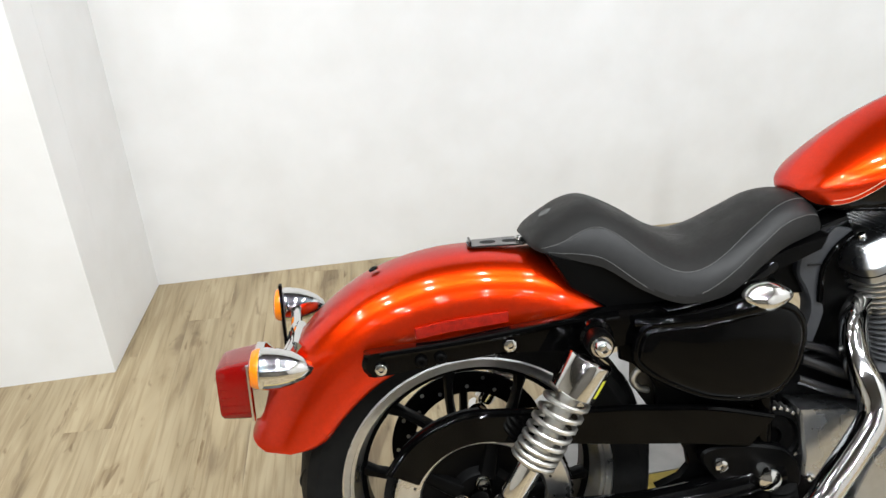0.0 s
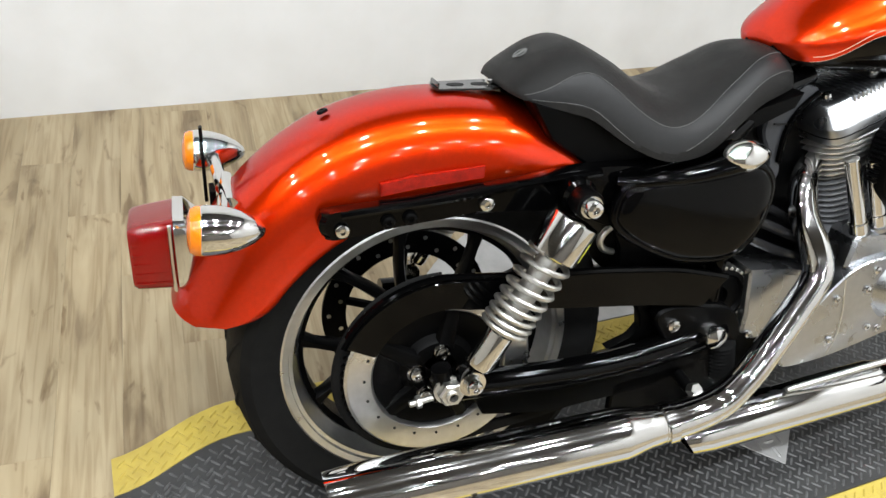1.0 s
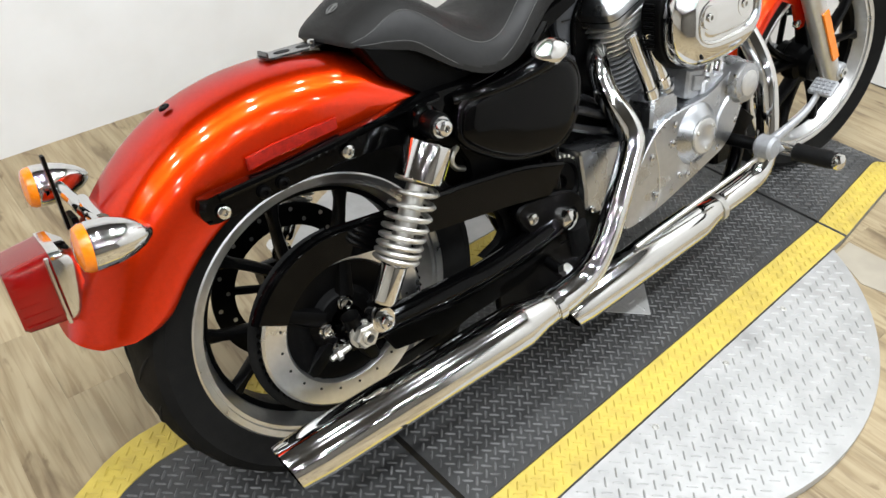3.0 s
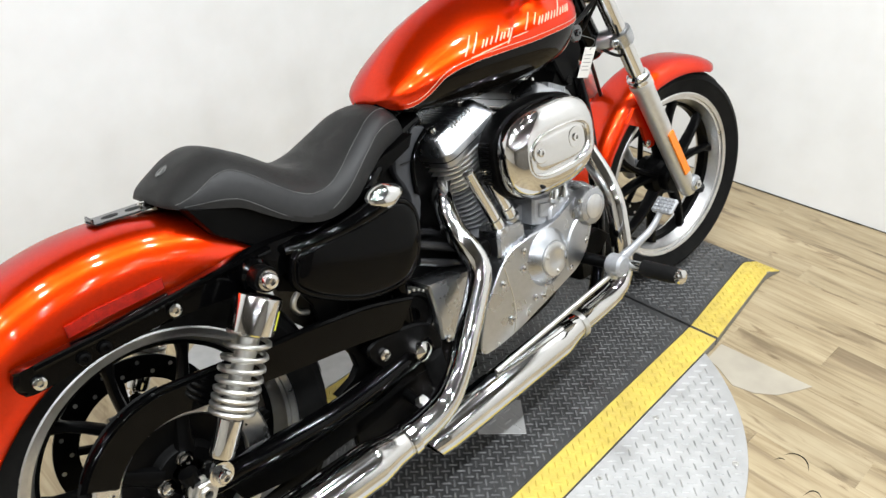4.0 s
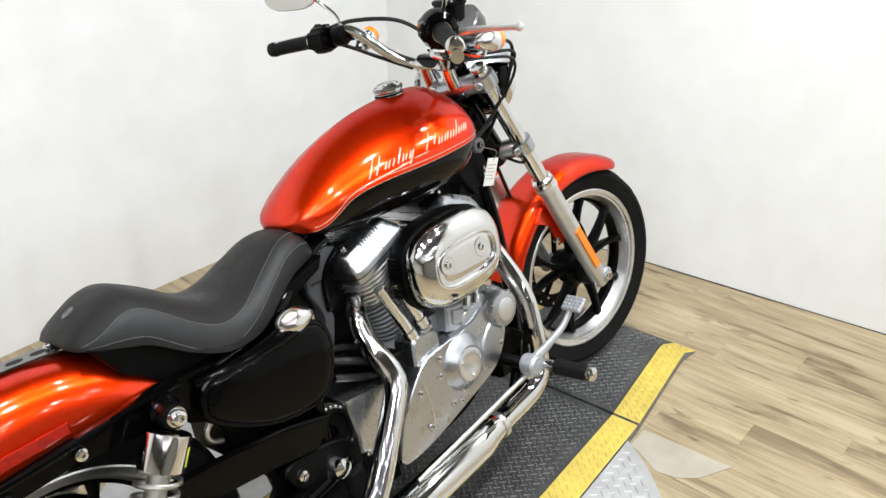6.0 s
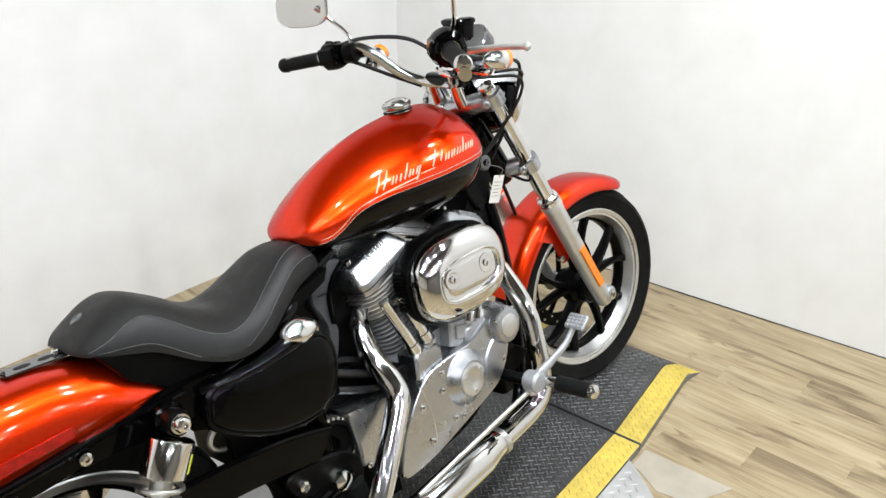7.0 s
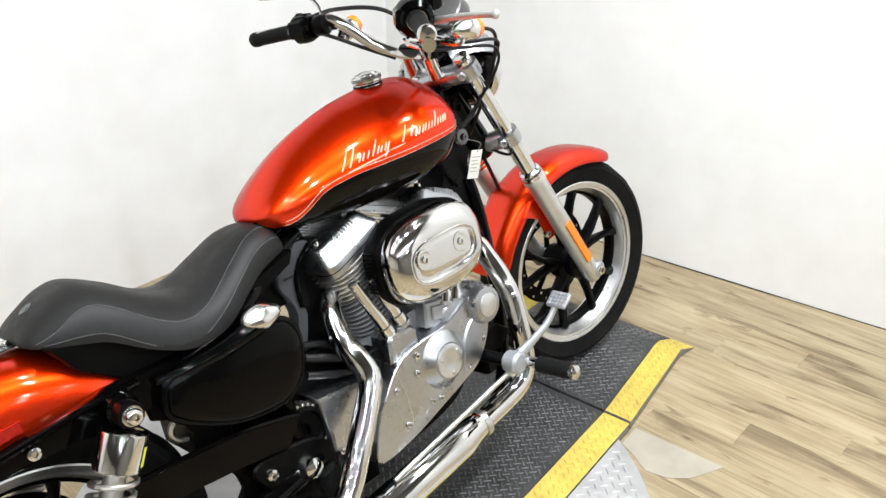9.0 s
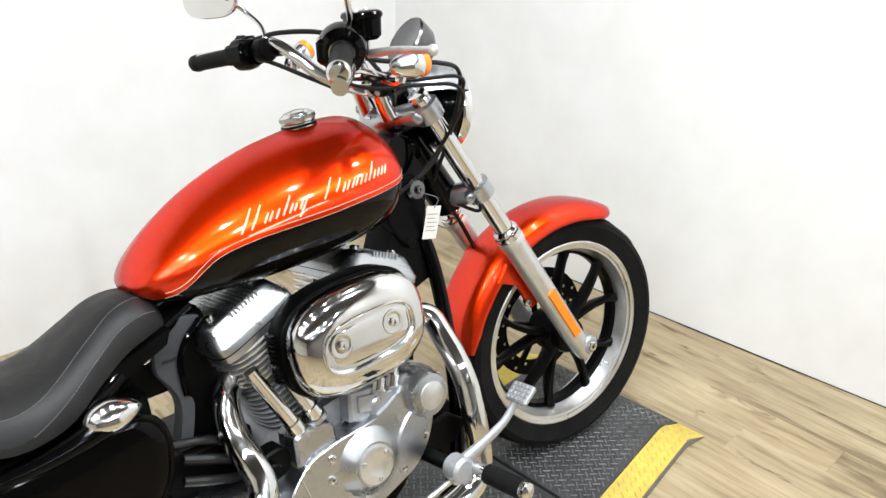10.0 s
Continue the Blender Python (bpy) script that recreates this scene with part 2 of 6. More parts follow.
def tube(pts, r, n=14, steps=8, flat=1.0):
    """A round tube along a smooth line; r is one radius or one for each given point."""
    line = spline(pts, steps)
    if isinstance(r, (list, tuple)):
        rs = np.interp(np.linspace(0, 1, len(line)), np.linspace(0, 1, len(r)), r)
    else:
        rs = [r] * len(line)
    vs, fs = [], []
    up = None
    for i, p in enumerate(line):
        d = (line[min(i + 1, len(line) - 1)] - line[max(i - 1, 0)]).normalized()
        if up is None:
            up = Vector((0, 1, 0)) if abs(d.y) < 0.9 else Vector((0, 0, 1))
        side = d.cross(up).normalized()
        up = side.cross(d).normalized()
        for k in range(n):
            a = 2 * math.pi * k / n
            vs.append(p + side * (rs[i] * math.cos(a)) + up * (rs[i] * flat * math.sin(a)))
    for i in range(len(line) - 1):
        for k in range(n):
            w = (k + 1) % n
            fs.append((i * n + k, i * n + w, (i + 1) * n + w, (i + 1) * n + k))
    fs.append(tuple(range(n))[::-1])
    fs.append(tuple((len(line) - 1) * n + k for k in range(n)))
    return vs, fs


def loft(rings, cap=True, ring_closed=True):
    n = len(rings[0])
    vs = [Vector(p) for ring in rings for p in ring]
    fs = []
    for i in range(len(rings) - 1):
        for k in range(n if ring_closed else n - 1):
            w = (k + 1) % n
            fs.append((i * n + k, i * n + w, (i + 1) * n + w, (i + 1) * n + k))
    if cap:
        fs.append(tuple(range(n))[::-1])
        fs.append(tuple((len(rings) - 1) * n + k for k in range(n)))
    return vs, fs


def slab(outline, y0, y1, edge=0.0):
    """A plate with an outline in x and z, from y0 to y1, with a chamfered edge on the y1 side."""
    c = Vector((sum(p[0] for p in outline) / len(outline), 0, sum(p[1] for p in outline) / len(outline)))
    rings = [[Vector((x, y0, z)) for x, z in outline]]
    if edge > 0:
        s = 1 if y1 > y0 else -1
        rings.append([Vector((x, y1 - s * edge, z)) for x, z in outline])
        top = []
        for x, z in outline:
            d = Vector((x, 0, z)) - c
            top.append(Vector((x, y1, z)) - Vector((d.x, 0, d.z)).normalized() * edge)
        rings.append(top)
    else:
        rings.append([Vector((x, y1, z)) for x, z in outline])
    return loft(rings)


def rounded(pts, steps=6):
    """A closed smooth outline through 2D points."""
    n = len(pts)
    out = []
    for i in range(n):
        a, b, c, d = (np.array(pts[(i + k) % n], float) for k in (-1, 0, 1, 2))
        for s in range(steps):
            t = s / steps
            out.append(tuple(0.5 * (2 * b + (c - a) * t + (2 * a - 5 * b + 4 * c - d) * t * t + (3 * b - a - 3 * c + d) * t ** 3)))
    return out


def oval(cx, cz, rx, rz, power=2.0, n=48, tilt=0.0):
    out = []
    ca, sa = math.cos(radians(tilt)), math.sin(radians(tilt))
    for i in range(n):
        a = 2 * math.pi * i / n
        c, s = math.cos(a), math.sin(a)
        x = rx * math.copysign(abs(c) ** (2 / power), c)
        z = rz * math.copysign(abs(s) ** (2 / power), s)
        out.append((cx + x * ca - z * sa, cz + x * sa + z * ca))
    return out


def block(lo, hi, bev=0.0):
    """A box between two corners with chamfered upright edges."""
    (x0, y0, z0), (x1, y1, z1) = lo, hi
    e = bev or 0.12 * min(x1 - x0, y1 - y0, z1 - z0)

    def ring(z, s):
        return [Vector(p) for p in ((x0 + s, y0 + e + s, z), (x0 + e + s, y0 + s, z), (x1 - e - s, y0 + s, z), (x1 - s, y0 + e + s, z),
                                    (x1 - s, y1 - e - s, z), (x1 - e - s, y1 - s, z), (x0 + e + s, y1 - s, z), (x0 + s, y1 - e - s, z))]
    return loft([ring(z0, e * 0.6), ring(z0 + e * 0.6, 0), ring(z1 - e * 0.6, 0), ring(z1, e * 0.6)])


def mesh_of(name, piece, mats, smooth=35.0, which=None):
    me = bpy.data.meshes.new(name)
    me.from_pydata([tuple(v) for v in piece[0]], [], piece[1])
    for m in (mats if isinstance(mats, (list, tuple)) else [mats]):
        me.materials.append(m)
    if which:
        for k, p in enumerate(me.polygons):
            p.material_index = which[k]
    bm = bmesh.new()
    bm.from_mesh(me)
    bmesh.ops.recalc_face_normals(bm, faces=bm.faces)
    bm.to_mesh(me)
    bm.free()
    if smooth:
        me.polygons.foreach_set("use_smooth", [True] * len(me.polygons))
        me.set_sharp_from_angle(angle=radians(smooth))
    me.update()
    return me


def part(name, piece, mats, parent, label="", m=None, smooth=35.0, which=None):
    """Links one mesh under a thing or a part."""
    if m is not None:
        piece = moved(piece, m)
    ob = new(name, mesh_of(name, piece, mats, smooth, which))
    ob.parent = parent
    if label:
        ob["label"] = label
    return ob


def hexagon(p, d, r, h, hole=0.0):
    """A hexagon head or nut with a bevelled top."""
    prof = [(0, 0), (r, 0), (r, h * 0.8), (r * 0.86, h), (hole, h)] + ([(hole, h * 0.3), (0, h * 0.3)] if hole else [])
    return lathe(prof, 6, axis(p, d))


def domed(p, d, r, h, n=20):
    """A domed screw head with a socket."""
    return lathe([(0, 0), (r, 0), (r, h * 0.5), (r * 0.85, h * 0.85), (r * 0.5, h), (r * 0.42, h), (r * 0.38, h * 0.6), (0, h * 0.6)], n, axis(p, d))


RIGHT = Vector((0, -1, 0))

# ---- the room ----
BACK, FRONT, NOTCH_X, NOTCH_Y = 1.386, 2.358, -0.765, 0.948
LEFT, NEAR, HIGH, THICK = -4.6, -6.2, 2.9, 0.12


def wall(name, lo, hi, label, mat=WALL):
    ob = new(name, mesh_of(name, block(lo, hi, 0.0004), mat, 20))
    return tagged(ob, label, "wall", kind="structure")


wall("wall_back", (NOTCH_X - 0.20, BACK, 0), (FRONT + THICK, BACK + THICK, HIGH), "plain white painted wall behind the motorcycle")
wall("wall_front", (FRONT, NEAR, 0), (FRONT + THICK, BACK, HIGH), "plain white painted wall ahead of the front wheel")
ret = new("wall_return", mesh_of("wall_return", loft([[(NOTCH_X - 0.20, NOTCH_Y + THICK, z), (NOTCH_X - 0.0385, NOTCH_Y + THICK, z), (NOTCH_X + 0.006, BACK, z), (NOTCH_X - 0.20, BACK, z)] for z in (0, HIGH)]), WALL, 20))
tagged(ret, "short white wall return forming a shallow corner", "wall", kind="structure")
side = new("wall_side", mesh_of("wall_side", loft([[(LEFT, NOTCH_Y - 0.008, z), (NOTCH_X - 0.055, NOTCH_Y - 0.008, z), (NOTCH_X - 0.0388, NOTCH_Y + THICK - 0.0004, z), (LEFT, NOTCH_Y + THICK - 0.0004, z)] for z in (0, HIGH)]), WALL, 20))
tagged(side, "plain white painted wall beside the alcove", "wall", kind="structure")
wall("wall_left", (LEFT - THICK, NEAR, 0), (LEFT - 0.002, NOTCH_Y + THICK, HIGH), "plain cream painted end wall of the showroom", CREAM_WALL)
# unseen wall, added so that chrome and black paint reflect a dim grey
wall("wall_near", (LEFT, NEAR - THICK, 0), (FRONT + THICK, NEAR - 0.002, HIGH), "unseen grey wall added to close the open side", DIM_WALL)
ceil = new("ceiling", mesh_of("ceiling", block((LEFT - THICK, NEAR - THICK, HIGH + 0.002), (FRONT + THICK, BACK + THICK, HIGH + 0.12), 0.01), CEILING, 20))
tagged(ceil, "plain grey showroom ceiling", "ceiling", kind="structure")
floor = new("floor", mesh_of("floor", block((LEFT - THICK, NEAR - THICK, -0.14), (FRONT + THICK, BACK + THICK, -0.0022), 0.01), PLANK, 20))
tagged(floor, "greige wood-look vinyl plank floor", "floor", kind="structure")

gap = new("trim_floor_gap", mesh_of("trim_floor_gap", block((FRONT - 0.0035, NEAR, 0.0002), (FRONT - 0.0004, BACK - 0.0004, 0.0025), 0.0004), DARK_HOLE, 20))
tagged(gap, "thin dark joint between the floor and the wall", "trim", kind="structure")

# ---- the low display platform and its round turntable ----
TOP = 0.030
NEAR_EDGE, FAR_EDGE, BAND = -0.360, 0.248, 0.078
REAR_END, FRONT_END = -0.492, 1.855
SEAMS = (0.078, 1.362)


def deck_height(x):
    """The deck is flat and dips to the floor at both ends."""
    if x < -0.36:
        return TOP - 0.022 * min(1, (-0.36 - x) / 0.132)
    if x > 1.785:
        return TOP - 0.024 * min(1, (x - 1.785) / 0.07)
    return TOP


def deck_edge(x, y):
    """The corners of the deck draw in towards its ends."""
    if y > 0.1:
        k = min(1.0, max(0.0, (-0.27 - x) / 0.215)) + 0.5 * min(1.0, max(0.0, (x - 1.74) / 0.115))
        return y - 0.055 * k * k * (3 - 2 * k) if k < 1 else y - 0.055
    if y < -0.1:
        k = min(1.0, max(0.0, (-0.27 - x) / 0.215))
        if x > 1.362:
            y += 0.030 * min(1.0, (x - 1.362) / 0.40) - 0.014 * min(1.0, max(0.0, (x - 1.785) / 0.07))
        return y + 0.045 * k * k * (3 - 2 * k) if k < 1 else y + 0.045
    return y


def deck_strip(x0, x1, y0, y1, n=24):
    """A deck plate from x0 to x1 that follows the dip."""
    xs = [x0 + (x1 - x0) * i / n for i in range(n + 1)]
    rings = []
    for x in xs:
        h = deck_height(x)
        (y0, y1), keep_y = (deck_edge(x, y0), deck_edge(x, y1)), (y0, y1)
        rings.append([(x, y0, 0.0012), (x, y0, h - 0.002), (x, y0 + 0.002, h), (x, y1 - 0.002, h), (x, y1, h - 0.002), (x, y1, 0.0012)])
        y0, y1 = keep_y
    return loft(rings)


def lugs(x0, x1, y0, y1, pitch, height, keep=None, long=0.0138, wide=0.0042):
    """Raised tread lugs, alternating in direction, as one joined piece."""
    vs, fs = [], []
    q = pitch / math.sqrt(2)
    reach = int(((x1 - x0) + (y1 - y0)) / q) + 2
    for i in range(reach):
        for j in range(-reach, reach):
            x, y = x0 + (i - j) * q, y0 + (i + j) * q
            if not (x0 + 0.008 < x < x1 - 0.008 and y0 + 0.006 < y < y1 - 0.006) or (keep and not keep(x, y)):
                continue
            a = radians(45 if (i + j) % 2 else -45)
            c, s, k = math.cos(a), math.sin(a), len(vs)
            z = height(x) if callable(height) else height
            for u, v, w in ((-long, 0, 0), (-long * 0.62, -wide, 0), (long * 0.62, -wide, 0), (long, 0, 0), (long * 0.62, wide, 0), (-long * 0.62, wide, 0), (-long * 0.62, 0, 0.0024), (long * 0.62, 0, 0.0024)):
                vs.append(Vector((x + u * c - v * s, (deck_edge(x, y) if callable(height) else y) + u * s + v * c, z + w - 0.0002)))
            fs.extend(((k, k + 1, k + 6), (k + 1, k + 2, k + 7, k + 6), (k + 2, k + 3, k + 7), (k + 3, k + 4, k + 7), (k + 4, k + 5, k + 6, k + 7), (k + 5, k, k + 6)))
    return vs, fs


spans = ((REAR_END, SEAMS[0] - 0.006), (SEAMS[0] + 0.006, SEAMS[1] - 0.005), (SEAMS[1] + 0.005, FRONT_END))
for (x0, x1), label in zip(spans, ("black tread-plate ramp section with yellow edges behind the rear wheel", "flat black tread-plate deck with yellow safety edges",
                                   "black tread-plate ramp section with yellow edges under the front wheel")):
    deck = new("display_deck", None)
    tagged(deck, label, "platform", "deck sections under the motorcycle")
    part("deck_plate", deck_strip(x0, x1, NEAR_EDGE + BAND + 0.0008, FAR_EDGE - BAND - 0.0008), PLATE_BLACK, deck, smooth=20)
    for ya, yb in ((NEAR_EDGE, NEAR_EDGE + BAND), (FAR_EDGE - BAND, FAR_EDGE)):
        strip = deck_strip(x0, x1, ya, yb)
        bare = [0 if len(f) == 4 and min(strip[0][i].z for i in f) > 0.0025 and abs(strip[0][f[0]].y - strip[0][f[2]].y) > 0.0005 else 1 for f in strip[1]]
        part("yellow_edge", strip, [PLATE_YELLOW, PLATE_SIDE], deck, "scuffed yellow painted edge with bare grey sides", smooth=20, which=bare)
    for a, b, mat, nm in ((NEAR_EDGE + BAND + 0.004, FAR_EDGE - BAND - 0.004, LUG_WEAR_SHINE, "tread_lug"), (NEAR_EDGE + 0.003, NEAR_EDGE + BAND, PLATE_YELLOW, "edge_lug"),
                          (FAR_EDGE - BAND, FAR_EDGE - 0.003, PLATE_YELLOW, "edge_lug")):
        ob = part(nm, lugs(x0 + 0.004, x1 - 0.004, a, b, 0.0168, deck_height, None, 0.0112, 0.0026), mat, deck, smooth=0)
        ob["kind"] = "stuff"

DISC = (0.719, 0.022, 0.687)
disc = new("turntable", None)
tagged(disc, "round bare aluminium tread-plate turntable under the deck", "turntable")


def disc_side(sign, edge):
    """The part of the disc that shows beyond a deck edge."""
    d = abs(edge - DISC[1])
    a = math.acos(d / DISC[2])
    mid = -math.pi / 2 if sign < 0 else math.pi / 2
    pts = [(DISC[0] + DISC[2] * math.cos(mid + a * (2 * i / 40 - 1)), DISC[1] + DISC[2] * math.sin(mid + a * (2 * i / 40 - 1))) for i in range(41)]
    c = (DISC[0], DISC[1] + sign * (DISC[2] + d) / 2)

    def ring(z, s):
        return [Vector((x + (c[0] - x) * s, y + (c[1] - y) * s, z)) for x, y in pts]
    return loft([ring(0.0012, 0), ring(0.0245, 0), ring(0.0265, 0.004)])


part("disc_plate", disc_side(-1, NEAR_EDGE - 0.003), PLATE_SILVER, disc, smooth=25)
part("disc_plate", disc_side(1, FAR_EDGE + 0.003), PLATE_SILVER, disc, smooth=25)
ob = part("disc_lug", lugs(0.06, 1.38, -0.70, -0.366, 0.0225, 0.0265, lambda x, y: math.hypot(x - DISC[0], y - DISC[1]) < DISC[2] - 0.018, 0.0125, 0.0027), PLATE_SILVER, disc, smooth=0)
ob["kind"] = "stuff"
for sx, sy in ((0.219, -0.386), (0.473, -0.386), (0.729, -0.388), (0.981, -0.386), (0.46, -0.591), (0.974, -0.586)):
    part("screw", lathe([(0.0075, 0), (0.0075, 0.001), (0.006, 0.0022), (0.003, 0.0022), (0.002, 0.001), (0, 0.001)], 14, Matrix.Translation((sx, sy, 0.0262))), STEEL, disc)

sheet = new("floor_sheet", None)
tagged(sheet, "thin pale metal sheet lying on the floor beside the turntable", "metal sheet")
sheet_out = [(1.386, -0.368), (1.384, -0.614), (1.345, -0.594), (1.292, -0.562), (1.257, -0.515), (1.247, -0.462), (1.288, -0.402), (1.303, -0.368)]
part("sheet", loft([[Vector((x, y, z)) for x, y in sheet_out] for z in (0.0003, 0.0016)]), SHEET, sheet, smooth=20)

pad = new("metal_plate", None)
tagged(pad, "small loose aluminium tread-plate square lying on the deck", "metal plate")
pm = Matrix.Translation((0.721, -0.199, TOP + 0.0024)) @ pose(0, 0, 0, 0, 0, 44)
part("plate", moved(block((0, 0, 0), (0.11, 0.11, 0.003), 0.0015), pm), PLATE_SILVER, pad, smooth=20)
ob = part("plate_lug", moved(lugs(0.002, 0.108, 0.002, 0.108, 0.0255, 0.003), pm), PLATE_SILVER, pad, smooth=0)
ob["kind"] = "stuff"

# ---- the motorcycle ----
LEAN, HEADING = 15.0, -5.0
bike = new("motorcycle", None)
bike.matrix_world = Matrix.Translation((0.0083, -0.0057, 0.0275)) @ pose(0, 0, 0, 0, 0, HEADING) @ pose(0, 0, 0, -LEAN, 0, 0)
tagged(bike, "orange and black cruiser motorcycle with chrome exhausts leaning on its stand", "motorcycle")

# the fork, bars and front wheel are turned to the right about the steering axis
RAKE = 30.5
steer_dir = Vector((-math.sin(radians(RAKE)), 0, math.cos(radians(RAKE))))
steer_at = Vector((1.195, 0, 0.80))
STEER = pose(0, 0, 0, 0, 0, 1.85) @ Matrix.Translation(steer_at) @ Matrix.Rotation(radians(-11.0), 4, steer_dir) @ Matrix.Translation(-steer_at)


def wheel(name, c, tyre_r, tyre_half, flange_r, rim_half, hub_half, m, label, phase=0.12):
    """A cast ten-spoke wheel with a machined lip: rim, barrel, hub, spokes and tyre."""
    A = axis(c, (0, 1, 0))
    lip = [(flange_r - 0.0345, -rim_half + 0.036), (flange_r - 0.024, -rim_half + 0.012), (flange_r - 0.0225, -rim_half + 0.0075), (flange_r - 0.0165, -rim_half + 0.0065), (flange_r - 0.0155, -rim_half + 0.0015), (flange_r - 0.006, -rim_half - 0.001), (flange_r, -rim_half + 0.002),
           (flange_r + 0.002, -rim_half + 0.008), (flange_r - 0.012, -rim_half + 0.018), (flange_r - 0.028, -0.02), (flange_r - 0.028, 0.02),
           (flange_r - 0.012, rim_half - 0.018), (flange_r + 0.002, rim_half - 0.008), (flange_r, rim_half - 0.002), (flange_r - 0.006, rim_half + 0.001),
           (flange_r - 0.026, rim_half - 0.003), (flange_r - 0.030, rim_half - 0.016)]
    rim = part(name, moved(lathe(lip + [(flange_r - 0.034, rim_half - 0.022), (flange_r - 0.0355, -rim_half + 0.038)], 96, A, True), m), MACHINED, bike, label)
    well = [(flange_r - 0.0358, -rim_half + 0.036), (flange_r - 0.044, -rim_half + 0.044), (flange_r - 0.044, 0.022), (flange_r - 0.0355, rim_half - 0.016), (flange_r - 0.035, 0)]
    part("rim_barrel", moved(lathe(well, 96, A, True), m), SATIN_BLACK, rim, "black inner rim barrel")
    crown = tyre_r
    prof = [(flange_r - 0.010, -rim_half + 0.004), (flange_r + 0.006, -rim_half - 0.004), (flange_r + 0.028, -tyre_half * 0.93), (flange_r + (crown - flange_r) * 0.58, -tyre_half)]
    for k in range(1, 8):
        a = math.pi * (k / 8)
        prof.append((crown - (crown - flange_r) * 0.34 * (1 - math.sin(a)), -tyre_half * 0.985 * math.cos(a)))
    prof += [(r, -h) for r, h in reversed(prof[:4])]
    tyre = part("tyre", moved(lathe(prof, 96, A, True), m), RUBBER, rim, "black road tyre with sweeping grooves")
    sip = []
    for k in range(22):
        for s in (-1, 1):
            a0 = 2 * math.pi * (k + (0.25 if s > 0 else 0)) / 22
            pts = []
            for q in range(6):
                u = 0.18 + 0.62 * q / 5
                rr = crown - (crown - flange_r) * 0.34 * (1 - math.sqrt(max(0, 1 - u * u))) + 0.0004
                a = a0 + 0.20 * q / 5
                pts.append(A @ Vector((rr * math.cos(a), rr * math.sin(a), s * tyre_half * u)))
            sip.append(tube(pts, [0.0006, 0.0022, 0.0024, 0.0022, 0.0016, 0.0006], 5, 2))
    part("tread_groove", moved(unite(*sip), m), DARK_HOLE, tyre)["kind"] = "stuff"
    hub = [(0.016, -hub_half), (0.040, -hub_half), (0.044, -hub_half + 0.006), (0.042, -hub_half * 0.5), (0.056, -0.022), (0.056, 0.018), (0.040, hub_half * 0.5), (0.040, hub_half - 0.006),
           (0.034, hub_half), (0.016, hub_half)]
    part("hub", moved(lathe(hub, 48, A, True), m), SATIN_BLACK, rim, "black cast hub")
    r0, r1 = 0.036, flange_r - 0.036
    for k in range(10):
        a = 2 * math.pi * k / 10 + phase
        skew = 0.29 if k % 2 else -0.29
        rings = []
        for q in range(7):
            u = q / 6
            r = r0 + (r1 - r0) * u
            w = 0.0078 + 0.0035 * (1 - u) ** 2 + 0.010 * max(0, u - 0.84) * 4
            d = 0.013 + 0.010 * (1 - u)
            ang = a + skew * (1 - u) * 0.9
            ring = []
            for i in range(8):
                b = 2 * math.pi * (i + 0.5) / 8
                t = w * math.copysign(abs(math.cos(b)) ** 0.7, math.cos(b))
                ring.append(A @ Vector((r * math.cos(ang) - t * math.sin(ang), r * math.sin(ang) + t * math.cos(ang), d * math.copysign(abs(math.sin(b)) ** 0.7, math.sin(b)) - 0.008)))
            rings.append(ring)
        part("spoke", moved(loft(rings), m), SATIN_BLACK, rim)
    return rim


def brake_disc(c, y, r, m, name="brake_disc"):
    A = axis((c[0], y, c[2]), (0, 1, 0))
    ob = part(name, moved(lathe([(r * 0.72, -0.0025), (r, -0.0025), (r, 0.0025), (r * 0.72, 0.0025)], 64, A, True), m), SATIN_BLACK, bike, "dark drilled brake disc")
    car = unite(*[tube([A @ Vector((0.03 * math.cos(a), 0.03 * math.sin(a), 0)), A @ Vector((r * 0.76 * math.cos(a + 0.25), r * 0.76 * math.sin(a + 0.25), 0))], 0.008, 8, 2) for a in [2 * math.pi * k / 5 for k in range(5)]])
    part("disc_carrier", moved(car, m), SATIN_BLACK, ob)
    holes = unite(*[lathe([(0, -0.0032), (0.004, -0.0032), (0.004, 0.0032), (0, 0.0032)], 8, A @ Matrix.Translation((rr * math.cos(a), rr * math.sin(a), 0)))
                    for k in range(28) for rr, a in ((r * (0.80 if k % 2 else 0.92), 2 * math.pi * k / 28),)])
    part("drilling", moved(holes, m), STEEL, ob)["kind"] = "stuff"
    return ob


ID = Matrix.Identity(4)
REAR = (0, 0, 0.306)
AXLE_F = (1.550, 0, 0.328)
rear_wheel = wheel("rear_wheel", REAR, 0.306, 0.073, 0.236, 0.060, 0.085, ID, "black cast rear wheel with machined silver lip")
brake_disc(REAR, 0.085, 0.146, ID)
front_wheel = wheel("front_wheel", AXLE_F, 0.303, 0.058, 0.242, 0.046, 0.062, STEER, "black cast front wheel with machined silver lip", 0.489)
brake_disc(AXLE_F, 0.066, 0.146, STEER)

# drive pulley, belt and guard on the right
A = axis((0, -0.098, 0.306), RIGHT)
pulley = part("drive_pulley", lathe([(0.102, -0.018), (0.138, -0.020), (0.146, -0.018), (0.147, 0.012), (0.143, 0.016), (0.139, 0.0165), (0.107, 0.0135), (0.103, 0.008)], 96, A, True), [MACHINED], bike, "machined silver drive pulley ring")
